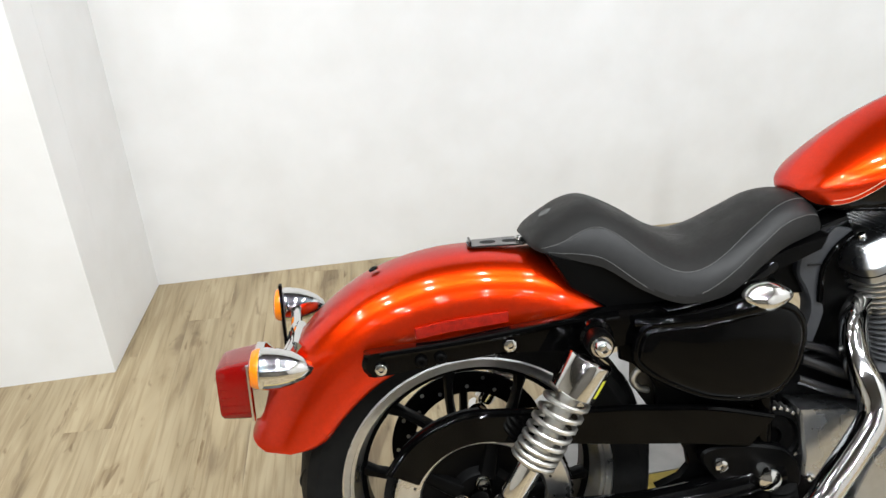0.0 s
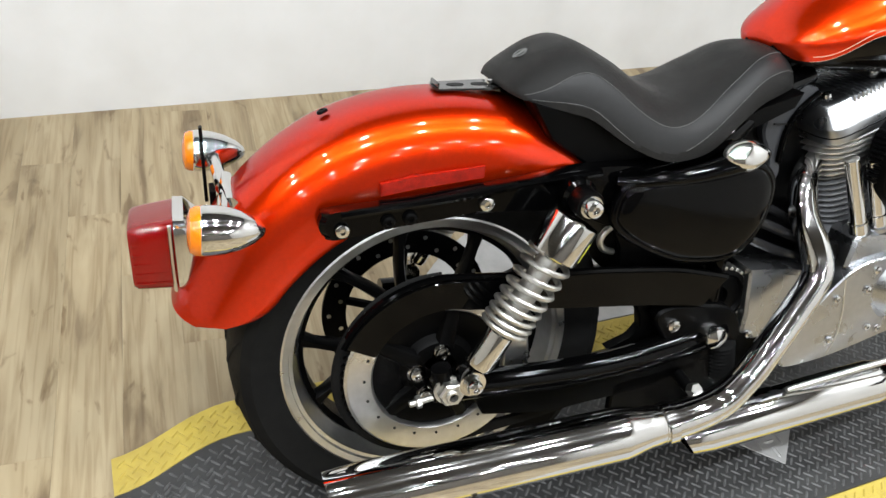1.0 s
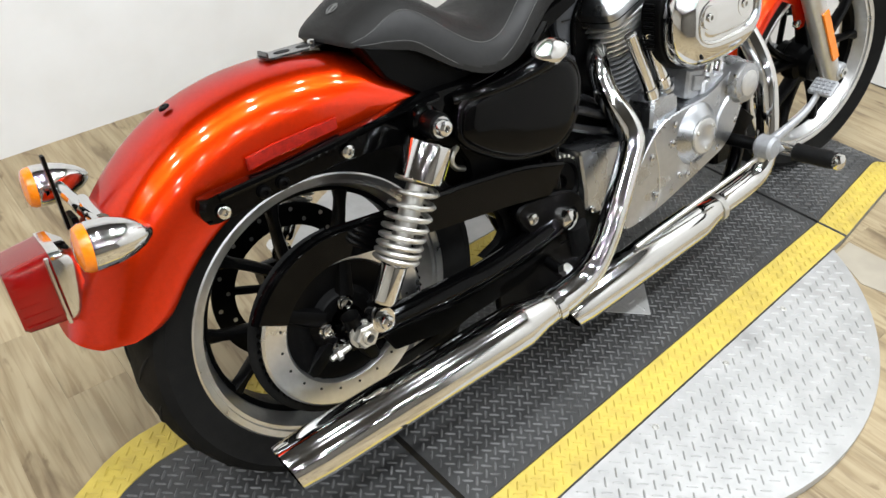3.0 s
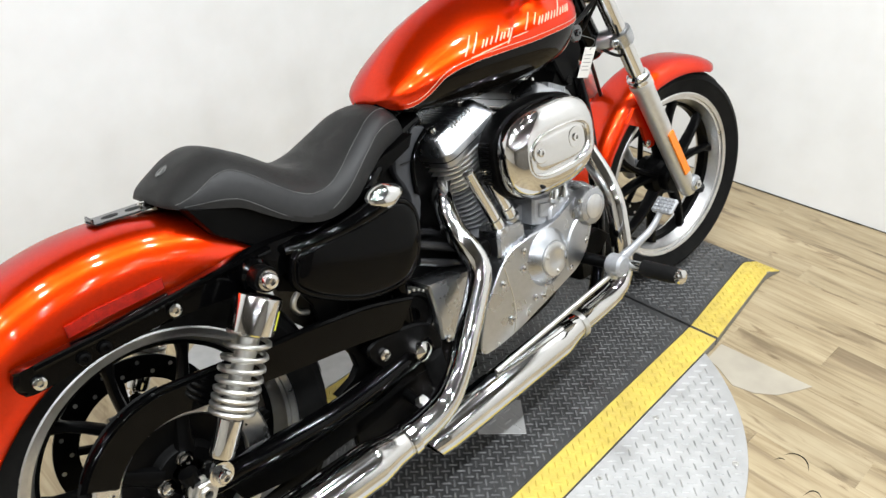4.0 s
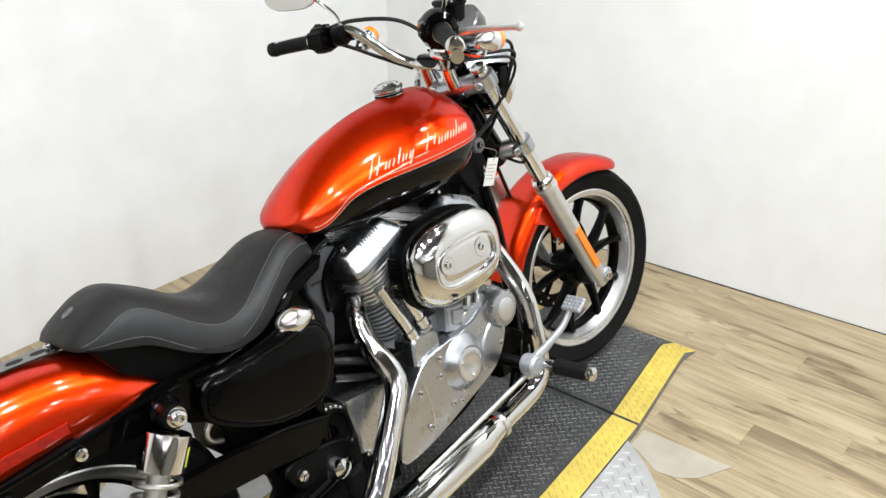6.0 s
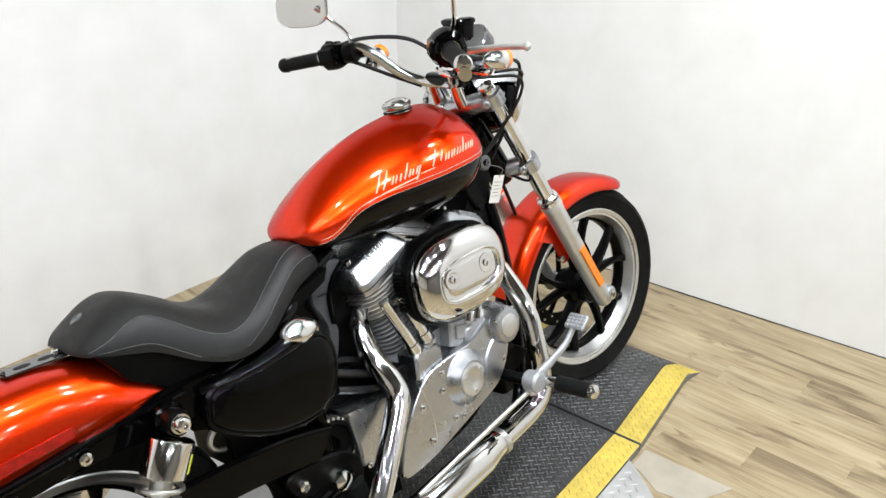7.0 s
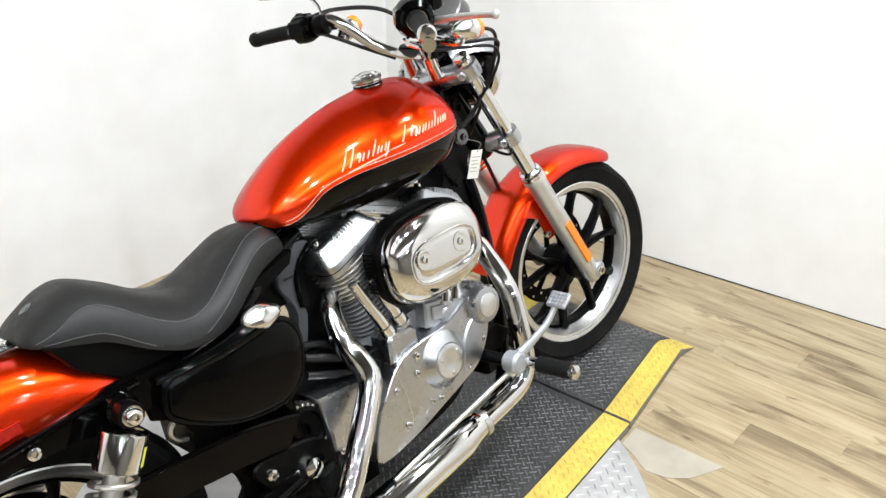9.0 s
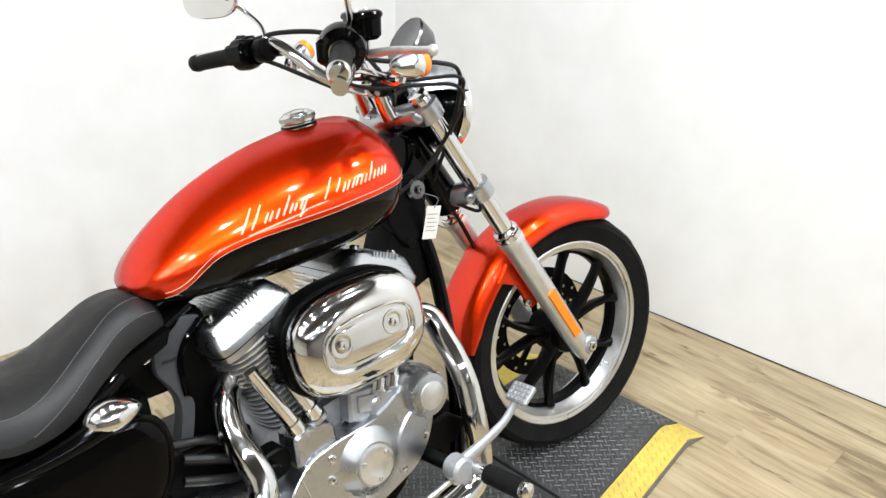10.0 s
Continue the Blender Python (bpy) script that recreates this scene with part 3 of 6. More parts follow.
part("pulley_teeth", unite(*[lathe([(0, -0.016), (0.0042, -0.016), (0.0042, 0.010), (0, 0.010)], 6, A @ Matrix.Translation((0.1475 * math.cos(a), 0.1475 * math.sin(a), 0))) for a in [2 * math.pi * k / 68 for k in range(68)]]), SATIN_BLACK, pulley)["kind"] = "stuff"
part("pulley_web", lathe([(0.030, -0.010), (0.110, -0.012), (0.110, 0.004), (0.094, 0.006), (0.060, 0.0), (0.050, 0.012), (0.030, 0.014)], 64, A, True), SATIN_BLACK, pulley, "black pulley centre")
part("pulley_rivets", unite(*[lathe([(0, 0.014), (0.0026, 0.014), (0.002, 0.0158), (0, 0.0158)], 8, A @ Matrix.Translation((0.117 * math.cos(a), 0.117 * math.sin(a), 0))) for a in [2 * math.pi * k / 20 for k in range(20)]]), DARK_HOLE, pulley)["kind"] = "stuff"
for k in range(5):
    a = 2 * math.pi * k / 5 + 1.38
    part("pulley_spoke", tube([A @ Vector((0.042 * math.cos(a), 0.042 * math.sin(a), 0.006)), A @ Vector((0.108 * math.cos(a), 0.108 * math.sin(a), 0.0))], [0.017, 0.013], 8, 2, 0.7), SATIN_BLACK, pulley)
for bx, bz in ((0.0, 0.342), (-0.038, 0.311), (-0.023, 0.270)):
    q = Vector((bx, -0.114, bz))
    part("pulley_bolt", unite(lathe([(0, 0), (0.0145, 0), (0.0145, 0.003), (0, 0.003)], 20, axis(q, RIGHT)), domed(q + RIGHT * 0.003, RIGHT, 0.0115, 0.010)), CHROME, pulley, "chrome pulley bolt")


def arc(r, a0, a1, n=14, c=(0.0, 0.306)):
    return [(c[0] + r * math.cos(radians(a0 + (a1 - a0) * i / n)), c[1] + r * math.sin(radians(a0 + (a1 - a0) * i / n))) for i in range(n + 1)]


part("drive_belt", unite(tube([(x, -0.098, z) for x, z in arc(0.152, 90, 270, 20)], 0.012, 8, 2, 0.35), tube([(0.0, -0.098, 0.4535), (0.2, -0.1, 0.425), (0.46, -0.1, 0.372)], 0.012, 8, 4, 0.5), tube([(0.0, -0.098, 0.1585), (0.2, -0.1, 0.19), (0.46, -0.1, 0.25)], 0.012, 8, 4, 0.5)), RUBBER, bike, "black toothed drive belt")
guard_outline = arc(0.166, 154, 84) + [(0.16, 0.461), (0.246, 0.457), (0.362, 0.446), (0.41, 0.437), (0.480, 0.420), (0.443, 0.374), (0.347, 0.388), (0.20, 0.402)] + arc(0.120, 72, 154)
guard = part("belt_guard", unite(slab(guard_outline, -0.118, -0.132, 0.004)), GLOSS_BLACK, bike, "gloss black belt guard")
part("guard_lip", tube([(x, -0.126, z) for x, z in arc(0.168, 154, 84, 8) + [(0.16, 0.462), (0.246, 0.458), (0.362, 0.447), (0.41, 0.438), (0.478, 0.421)]], 0.006, 8, 4), GLOSS_BLACK, guard)
# swingarm
arm = part("swingarm", unite(tube([(-0.012, -0.150, 0.304), (0.06, -0.148, 0.300), (0.25, -0.135, 0.287), (0.42, -0.118, 0.296), (0.50, -0.105, 0.310)], [0.022, 0.022, 0.022, 0.025, 0.030], 16, 6),
                             tube([(-0.03, 0.150, 0.304), (0.06, 0.148, 0.300), (0.25, 0.135, 0.287), (0.42, 0.118, 0.296), (0.50, 0.105, 0.310)], [0.024, 0.026, 0.027, 0.03, 0.034], 16, 6),
                             rod((0.455, -0.105, 0.309), (0.455, 0.105, 0.309), 0.036, 20), slab(rounded([(-0.022, 0.288), (-0.020, 0.322), (0.03, 0.326), (0.06, 0.31), (0.05, 0.28), (-0.015, 0.280)], 4), -0.138, -0.158, 0.004)), GLOSS_BLACK, bike, "gloss black swingarm")
part("debris_guard", slab([(0.05, 0.262), (0.20, 0.248), (0.38, 0.262), (0.47, 0.285), (0.46, 0.25), (0.36, 0.222), (0.18, 0.205), (0.07, 0.222)], -0.118, -0.128, 0.003), SATIN_BLACK, arm)
part("axle_nut", unite(lathe([(0.012, 0), (0.024, 0), (0.024, 0.004), (0.012, 0.004)], 24, axis((0, -0.158, 0.306), RIGHT), True), hexagon((0, -0.161, 0.306), RIGHT, 0.0205, 0.016, 0.010),
                       lathe([(0.007, 0), (0.0115, 0), (0.0115, 0.022), (0.0095, 0.024), (0.007, 0.024)], 18, axis((0, -0.158, 0.306), RIGHT), True)), STEEL, bike, "plated rear axle nut")
part("axle_carrier", tube([(-0.004, -0.150, 0.306), (-0.012, -0.150, 0.34)], 0.015, 12, 2), SATIN_BLACK, bike)
part("axle_adjuster", unite(rod((-0.058, -0.150, 0.282), (-0.012, -0.150, 0.290), 0.005), hexagon((-0.040, -0.150, 0.285), (-1, 0, -0.15), 0.010, 0.008)), STEEL, bike, "plated axle adjuster screw")
part("pivot_bolt", lathe([(0.0, -0.030), (0.0205, -0.030), (0.0205, 0.008), (0.0185, 0.012), (0.011, 0.0155), (0.0, 0.017)], 32, axis((0.466, -0.142, 0.319), RIGHT)), CHROME, bike, "chrome swingarm pivot bolt")
part("pivot_plate", unite(slab(rounded([(0.36, 0.35), (0.39, 0.375), (0.50, 0.36), (0.535, 0.30), (0.50, 0.265), (0.43, 0.27)], 4), -0.105, -0.128, 0.004), slab([(0.262, 0.402), (0.305, 0.384), (0.334, 0.374), (0.347, 0.352), (0.352, 0.325), (0.336, 0.306), (0.296, 0.290), (0.42, 0.270), (0.50, 0.28), (0.52, 0.33), (0.49, 0.42), (0.35, 0.42)], -0.080, -0.098, 0.002)), SATIN_BLACK, bike)
part("plate_bolt", domed((0.391, -0.126, 0.343), RIGHT, 0.0125, 0.012), CHROME, bike, "chrome socket bolt")


def shock(side):
    s = -1 if side < 0 else 1
    y = s * 0.172
    lo, hi = Vector((0.026, y, 0.329)), Vector((0.176, y, 0.594))
    d = (hi - lo).normalized()
    L = (hi - lo).length
    A = axis(lo, d)
    ob = part("shock_absorber", unite(lathe([(0, 0.022), (0.019, 0.024), (0.021, 0.030), (0.021, 0.085), (0.0235, 0.088), (0.0235, 0.100), (0.016, 0.104), (0.014, 0.2), (0, 0.21)], 32, A),
                                      lathe([(0.012, -0.014), (0.020, -0.014), (0.021, -0.008), (0.021, 0.010), (0.020, 0.014), (0.012, 0.014)], 28, axis(lo, (0, 1, 0)), True)), CHROME, bike, "chrome shock absorber with coil spring")
    part("upper_cover", lathe([(0.020, L - 0.084), (0.035, L - 0.085), (0.0365, L - 0.083), (0.0365, L - 0.030), (0.0355, L - 0.0265), (0.033, L - 0.025), (0.014, L - 0.024), (0, L - 0.024)], 40, A), CHROME, ob, "chrome upper shock cover")
    part("cover_sticker", loft([[A @ Vector((0.0367 * math.cos(t), 0.0367 * math.sin(t), h)) for t in (0.2 + (3.6 if s < 0 else 0), 0.35 + (3.6 if s < 0 else 0), 0.5 + (3.6 if s < 0 else 0))] for h in (L - 0.074, L - 0.044)], False, False), YELLOW_STICKER, ob, "yellow inspection mark")
    turns, pts = 8.4, []
    for k in range(int(turns * 14) + 1):
        t = k / 14
        u = t / turns
        zz = 0.092 + (L - 0.174) * (0.55 * u + 0.45 * u * u)
        pts.append(A @ Vector((0.0330 * math.cos(t * 2 * math.pi), 0.0330 * math.sin(t * 2 * math.pi), zz)))
    part("coil_spring", tube(pts, 0.0043, 8, 1), STEEL, ob, "bright chrome coil spring")
    part("damper_rod_cover", lathe([(0, 0.10), (0.0170, 0.10), (0.0170, L - 0.09), (0, L - 0.088)], 24, A), STEEL, ob)
    for p, r in ((lo, 0.0115), (hi, 0.0125)):
        q = Vector((p.x, y + s * 0.014, p.z))
        part("mount_bolt", unite(lathe([(0, 0), (r * 1.3, 0), (r * 1.3, 0.003), (0, 0.003)], 20, axis(q, (0, s, 0))), domed(q + Vector((0, s * 0.003, 0)), (0, s, 0), r * 1.05, 0.013)), CHROME, ob, "chrome domed mounting bolt")
    part("upper_eye", lathe([(0.012, -0.014), (0.020, -0.014), (0.021, -0.010), (0.021, 0.010), (0.020, 0.014), (0.012, 0.014)], 28, axis(hi, (0, 1, 0)), True), SATIN_BLACK, ob)
    return ob


shock(-1)
shock(1)

# ---- rear fender, struts, lamps ----
def fender_r(a):
    """Crown radius of the rear fender about the axle, by angle in degrees."""
    return float(np.interp(a, [60, 90, 115, 135, 150, 162], [0.412, 0.405, 0.403, 0.394, 0.390, 0.393]))


def fender_edge(a):
    return float(np.interp(a, [53, 60, 68, 90, 120, 138, 150, 153.5, 156.5, 159, 161, 162.2], [0.325, 0.312, 0.285, 0.262, 0.268, 0.271, 0.276, 0.281, 0.291, 0.308, 0.332, 0.362]))


def fender_ring(a, t, half=0.096):
    R, e = fender_r(a), fender_edge(a)
    pts = []
    low = R - 0.078
    if e < low:
        prof, q0 = [(half * 0.985, e), (half, (e + low) * 0.5)], 0.0
    else:
        # near the tail the side edge climbs into the rounded crown
        q0 = math.asin(((e - low) / 0.078) ** (1 / 0.92))
        prof = [(half * math.cos(q0) ** 0.70, e - 0.0004), (half * math.cos(q0) ** 0.70, e - 0.0002)]
    prof += [(half * math.cos(q) ** 0.70, low + 0.078 * math.sin(q) ** 0.92) for q in [q0 + (math.pi / 2 - q0) * k / 12 for k in range(0, 12)]]
    full = [(-y, r) for y, r in prof] + [(0, R)] + [(y, r) for y, r in reversed(prof)]
    c, s = math.cos(radians(a)), math.sin(radians(a))
    for y, r in full:
        pts.append(Vector(((r - t) * c, y * (1 - t * 10), 0.306 + (r - t) * s)))
    return pts


angles = [53 + (162.2 - 53) * k / 60 for k in range(61)]
outer = [fender_ring(a, 0.0) for a in angles]
inner = [fender_ring(a, 0.004) for a in angles]
shell = loft([o + list(reversed(i)) for o, i in zip(outer, inner)])
fender = part("rear_fender", shell, PAINT, bike, "glossy candy orange rear fender", smooth=50)
part("fender_rivet", domed((-0.152, 0.0, 0.684), (-0.36, 0, 0.93), 0.008, 0.004), SATIN_BLACK, fender)
for s in (-1, 1):
    st = part("fender_strut", slab(rounded([(-0.179, 0.564), (-0.175, 0.579), (-0.163, 0.5865), (-0.05, 0.594), (0.10, 0.612), (0.20, 0.624), (0.285, 0.622), (0.305, 0.60), (0.27, 0.572), (0.19, 0.560), (0.10, 0.566), (-0.05, 0.560), (-0.156, 0.546), (-0.172, 0.550)], 5), s * 0.101, s * 0.122, 0.0070), GLOSS_BLACK, bike, "gloss black fender strut")
    part("strut_rib", tube([(-0.15, s * 0.121, 0.581), (0.0, s * 0.122, 0.594), (0.12, s * 0.124, 0.610), (0.22, s * 0.126, 0.618)], 0.006, 8, 5), GLOSS_BLACK, st)
    for bx, bz, r, mat in ((-0.150, 0.561, 0.0105, CHROME), (0.050, 0.583, 0.0115, CHROME), (-0.088, 0.568, 0.010, SATIN_BLACK), (-0.058, 0.571, 0.010, SATIN_BLACK)):
        part("strut_bolt", domed((bx, s * 0.121, bz), (0, s, 0), r, 0.009), mat, st, "chrome strut bolt" if mat is CHROME else "black strut plug")
    part("upper_shock_mount", unite(lathe([(0, 0), (0.026, 0), (0.026, 0.028), (0.021, 0.034), (0, 0.034)], 28, axis((0.180, s * 0.118, 0.592), (0, s, 0)))), GLOSS_BLACK, st)
    refl = slab([(-0.094, 0.596), (-0.094, 0.614), (-0.05, 0.622), (0.053, 0.630), (0.053, 0.613), (-0.045, 0.603)], s * 0.0985, s * 0.104, 0.002)
    part("side_reflector", refl, RED_REFLECT, fender, "long red side reflector")
plate_out = rounded([(0.006, -0.019), (0.03, -0.022), (0.10, -0.022), (0.10, 0.022), (0.03, 0.022), (0.006, 0.019)], 4)
sb = part("seat_bracket", unite(loft([[Vector((x, y, z)) for x, y in plate_out] for z in (0.7135, 0.7165)]), block((0.006, -0.016, 0.7165), (0.010, 0.016, 0.7235), 0.0015)), SMOKE, bike, "flat dark plated seat bracket on the fender")
# near-black ovals on the uncut plate stand in for the shade inside its slots
for hx, ha in ((0.038, 0.013), (0.074, 0.012)):
    part("slot", loft([[Vector((hx + ha * math.cos(a), 0.0085 * math.sin(a), z)) for a in [2 * math.pi * k / 24 for k in range(24)]] for z in (0.7160, 0.7171)]), DARK_HOLE, sb, "dark oval inlay standing in for a slot's shade")
part("bracket_bolt", domed((0.090, 0.0, 0.7165), (0, 0, 1), 0.007, 0.007), CHROME, sb)


def squarish(x, y, z, ry, rz, n=40, p=8.0):
    return [Vector((x, y + a, z + b)) for a, b in oval(0, 0, ry, rz, p, n)]


tail = part("tail_light", loft([squarish(-0.330, 0, 0.500, 0.044, 0.046), squarish(-0.346, 0, 0.506, 0.0515, 0.0535), squarish(-0.360, 0, 0.507, 0.0515, 0.0535)]), CHROME, bike, "red tail light in a chrome housing")
part("lens", loft([squarish(-0.360, 0, 0.507, 0.049, 0.051), squarish(-0.398, 0, 0.505, 0.0475, 0.0475), squarish(-0.413, 0, 0.504, 0.0465, 0.0455), squarish(-0.418, 0, 0.504, 0.043, 0.042), squarish(-0.4185, 0, 0.504, 0.01, 0.01)]), RED_LENS, tail, "deep red moulded lens")
part("lens_rib", unite(*[block((-0.415, -0.0490 + 0.0005 * k, 0.470 + 0.014 * k), (-0.362, -0.0475 + 0.0005 * k, 0.4725 + 0.014 * k), 0.0006) for k in range(5)]), RED_LENS, tail)
part("lens_trim", tube([(-0.364, -0.051, 0.458), (-0.365, -0.0515, 0.490), (-0.365, -0.051, 0.555)], 0.003, 6, 3), CHROME, tail)
part("light_bracket", unite(tube([(-0.30, 0, 0.49), (-0.345, 0, 0.492)], 0.035, 16, 2), block((-0.352, -0.048, 0.428), (-0.340, 0.048, 0.455), 0.003)), CHROME, tail)


def bullet(c, direction, r, L, stalk_to, lens_label="amber lens"):
    """A bullet-shaped turn signal: chrome shell, lens at its open end, stalk."""
    A = axis(c, direction)
    ob = part("turn_signal", lathe([(r, 0), (r * 1.03, 0.003), (r * 1.03, 0.010), (r * 0.99, L * 0.35), (r * 0.84, L * 0.58), (r * 0.58, L * 0.80), (r * 0.28, L * 0.95), (0.0, L)], 40, A), CHROME, bike, "chrome bullet turn signal")
    part("lens", lathe([(0, -0.016), (r * 0.55, -0.0155), (r * 0.88, -0.012), (r * 0.99, -0.006), (r * 1.0, 0.001), (0, 0.001)], 40, A), AMBER, ob, lens_label)
    if stalk_to is not None:
        part("stalk", tube([Vector(c) + Vector(direction) * L * 0.33, (Vector(c) + Vector(direction) * L * 0.33) * 0.4 + Vector(stalk_to) * 0.6, stalk_to], [0.012, 0.010, 0.011], 14, 5), CHROME, ob, "chrome stalk")
    return ob


for s in (-1, 1):
    bullet((-0.326, s * 0.147, 0.588), (0.995, 0, -0.08), 0.0305, 0.078, (-0.290, s * 0.02, 0.575))
part("stalk_clamp", unite(block((-0.292, -0.024, 0.545), (-0.278, 0.024, 0.585), 0.004), tube([(-0.286, -0.05, 0.577), (-0.286, 0.05, 0.577)], 0.0115, 14, 2)), CHROME, bike, "chrome turn signal mount")
part("plate_bracket", unite(block((-0.316, 0.045, 0.545), (-0.311, 0.058, 0.655), 0.001), block((-0.309, 0.03, 0.50), (-0.300, 0.07, 0.565), 0.002)), SATIN_BLACK, bike, "narrow black plate bracket")

# ---- seat ----
SX = [0.097, 0.107, 0.130, 0.168, 0.203, 0.258, 0.312, 0.357, 0.402, 0.455, 0.498, 0.536, 0.560, 0.573, 0.580]
SZT = [0.726, 0.739, 0.756, 0.777, 0.781, 0.756, 0.722, 0.708, 0.717, 0.743, 0.765, 0.770, 0.762, 0.745, 0.722]
SZB = [0.718, 0.714, 0.709, 0.700, 0.690, 0.655, 0.632, 0.630, 0.640, 0.672, 0.695, 0.706, 0.711, 0.712, 0.712]
SW = [0.055, 0.074, 0.088, 0.102, 0.112, 0.126, 0.133, 0.132, 0.124, 0.108, 0.094, 0.083, 0.074, 0.064, 0.048]


def smooth_at(xs, ys, x):
    """A smooth curve through a table."""
    i = min(max(int(np.searchsorted(xs, x)) - 1, 0), len(xs) - 2)
    t = (x - xs[i]) / (xs[i + 1] - xs[i])

    def slope(k):
        a, b = max(k - 1, 0), min(k + 1, len(xs) - 1)
        return (ys[b] - ys[a]) / (xs[b] - xs[a])
    h = xs[i + 1] - xs[i]
    return (2 * t ** 3 - 3 * t * t + 1) * ys[i] + (t ** 3 - 2 * t * t + t) * h * slope(i) + (3 * t * t - 2 * t ** 3) * ys[i + 1] + (t ** 3 - t * t) * h * slope(i + 1)


def seat_point(x, v, lift=0.0):
    """v runs from 0 at the right lower edge over the top to 1 at the left lower edge."""
    zt, zb, w = smooth_at(SX, SZT, x), smooth_at(SX, SZB, x), smooth_at(SX, SW, x)
    a = math.pi * v
    c, s = math.cos(a), math.sin(a)
    y = -(w + lift) * math.copysign(abs(c) ** 0.72, c)
    z = zb + (zt - zb + lift) * abs(s) ** 0.86
    return Vector((x, y, z))


def seat_shell(x0, x1, n, lift=0.0):
    xs = [x0 + (x1 - x0) * k / n for k in range(n + 1)]
    return loft([[seat_point(x, k / 96, lift) for k in range(97)] for x in xs])


def seat_panel(x, v):
    """1 for the smooth side panels between the two seams, else 0."""
    v = min(v, 1 - v)
    top = np.interp(x, [0.112, 0.141, 0.175, 0.205, 0.235, 0.274, 0.321, 0.364, 0.42, 0.48, 0.532, 0.58], [0.06, 0.115, 0.188, 0.212, 0.20, 0.165, 0.162, 0.20, 0.262, 0.30, 0.335, 0.35])
    low = np.interp(x, [0.12, 0.20, 0.265, 0.35, 0.40, 0.46, 0.52, 0.58], [0.02, 0.038, 0.012, 0.04, 0.10, 0.13, 0.155, 0.16])
    return 1 if low < v < top and x > 0.115 else 0


shell = seat_shell(0.097, 0.580, 160)
panels = [seat_panel(0.097 + 0.483 * (i // 97 + 0.5) / 160, (i % 97 + 0.5) / 96) if len(f) == 4 and i < 160 * 97 else 0 for i, f in enumerate(shell[1])]
seat = part("seat", shell, [SEAT_TOP, SEAT_SIDE], bike, "low black vinyl solo seat with stitched seams and smoother side panels", smooth=60, which=panels)


def stitch(pairs, r=0.00055, dash=0.0065):
    """A dashed thread over the seat along (x, v) pairs."""
    line = spline([(a, b, 0) for a, b in pairs], 14)
    pts = [seat_point(p.x, p.y, 0.0006) for p in line]
    pieces = []
    for p, q in zip(pts, pts[1:]):
        d = (q - p).length
        k = max(1, int(d / dash))
        for j in range(k):
            a, b = p.lerp(q, j / k), p.lerp(q, (j + 0.62) / k)
            pieces.append(tube([a, b], r, 5, 1))
    return unite(*pieces)


for f in ((lambda v: v), (lambda v: 1 - v)):
    part("stitching", stitch([(0.112, f(0.06)), (0.141, f(0.115)), (0.175, f(0.188)), (0.205, f(0.212)), (0.235, f(0.20)), (0.274, f(0.165)), (0.321, f(0.162)), (0.364, f(0.20)), (0.42, f(0.262)), (0.48, f(0.30)), (0.532, f(0.335)), (0.566, f(0.345))]), THREAD, seat, "light grey dashed stitching")
    part("stitching", stitch([(0.350, f(0.045)), (0.40, f(0.10)), (0.46, f(0.13)), (0.52, f(0.155)), (0.566, f(0.16))]), THREAD, seat, "light grey dashed stitching")
    part("stitching", stitch([(0.122, f(0.02)), (0.166, f(0.038)), (0.201, f(0.038)), (0.231, f(0.028)), (0.265, f(0.015))]), THREAD, seat, "light grey dashed stitching")
em = axis((0.134, 0.0, 0.7590), (-0.50, 0, 0.86), (0, 1, 0))
part("emblem", unite(lathe([(0.0088, 0), (0.0106, 0), (0.0106, 0.001), (0.0088, 0.001)], 24, em, True), moved(block((-0.012, -0.003, 0), (0.012, 0.003, 0.001), 0.0004), em)), THREAD, seat, "small pale stitched badge shape")
skirt = [(0.116, 0.714), (0.13, 0.709), (0.19, 0.695), (0.245, 0.665), (0.285, 0.634), (0.36, 0.632), (0.42, 0.65), (0.50, 0.692), (0.57, 0.712), (0.56, 0.69), (0.48, 0.655), (0.40, 0.622), (0.30, 0.612), (0.21, 0.620), (0.15, 0.66)]
for s in (-1, 1):
    part("seat_skirt", slab(skirt, s * 0.055, s * 0.098, 0.004), SATIN_BLACK, seat, "plain black seat base")

# ---- frame ----
def pipe(name, pts, r, mat=None, label="", m=None, n=14, parent=None):
    return part(name, tube(pts, r, n), mat or GLOSS_BLACK, parent or bike, label, m)


for s in (-1, 1):
    pipe("frame_rail", [(0.20, s * 0.098, 0.605), (0.33, s * 0.100, 0.612), (0.44, s * 0.095, 0.648), (0.54, s * 0.060, 0.695), (0.62, s * 0.04, 0.725)], 0.017, None, "gloss black upper frame rail")
    pipe("frame_downtube", [(1.105, s * 0.03, 0.78), (1.125, s * 0.055, 0.60), (1.10, s * 0.085, 0.35), (1.04, s * 0.10, 0.19), (0.92, s * 0.105, 0.135), (0.70, s * 0.105, 0.125), (0.54, s * 0.105, 0.17), (0.48, s * 0.105, 0.30), (0.47, s * 0.10, 0.50), (0.44, s * 0.095, 0.645)], 0.0155, None, "gloss black frame tube")
pipe("frame_backbone", [(0.46, 0, 0.66), (0.60, 0, 0.735), (0.85, 0, 0.80), (1.10, 0, 0.86)], 0.03, None, "gloss black frame backbone")
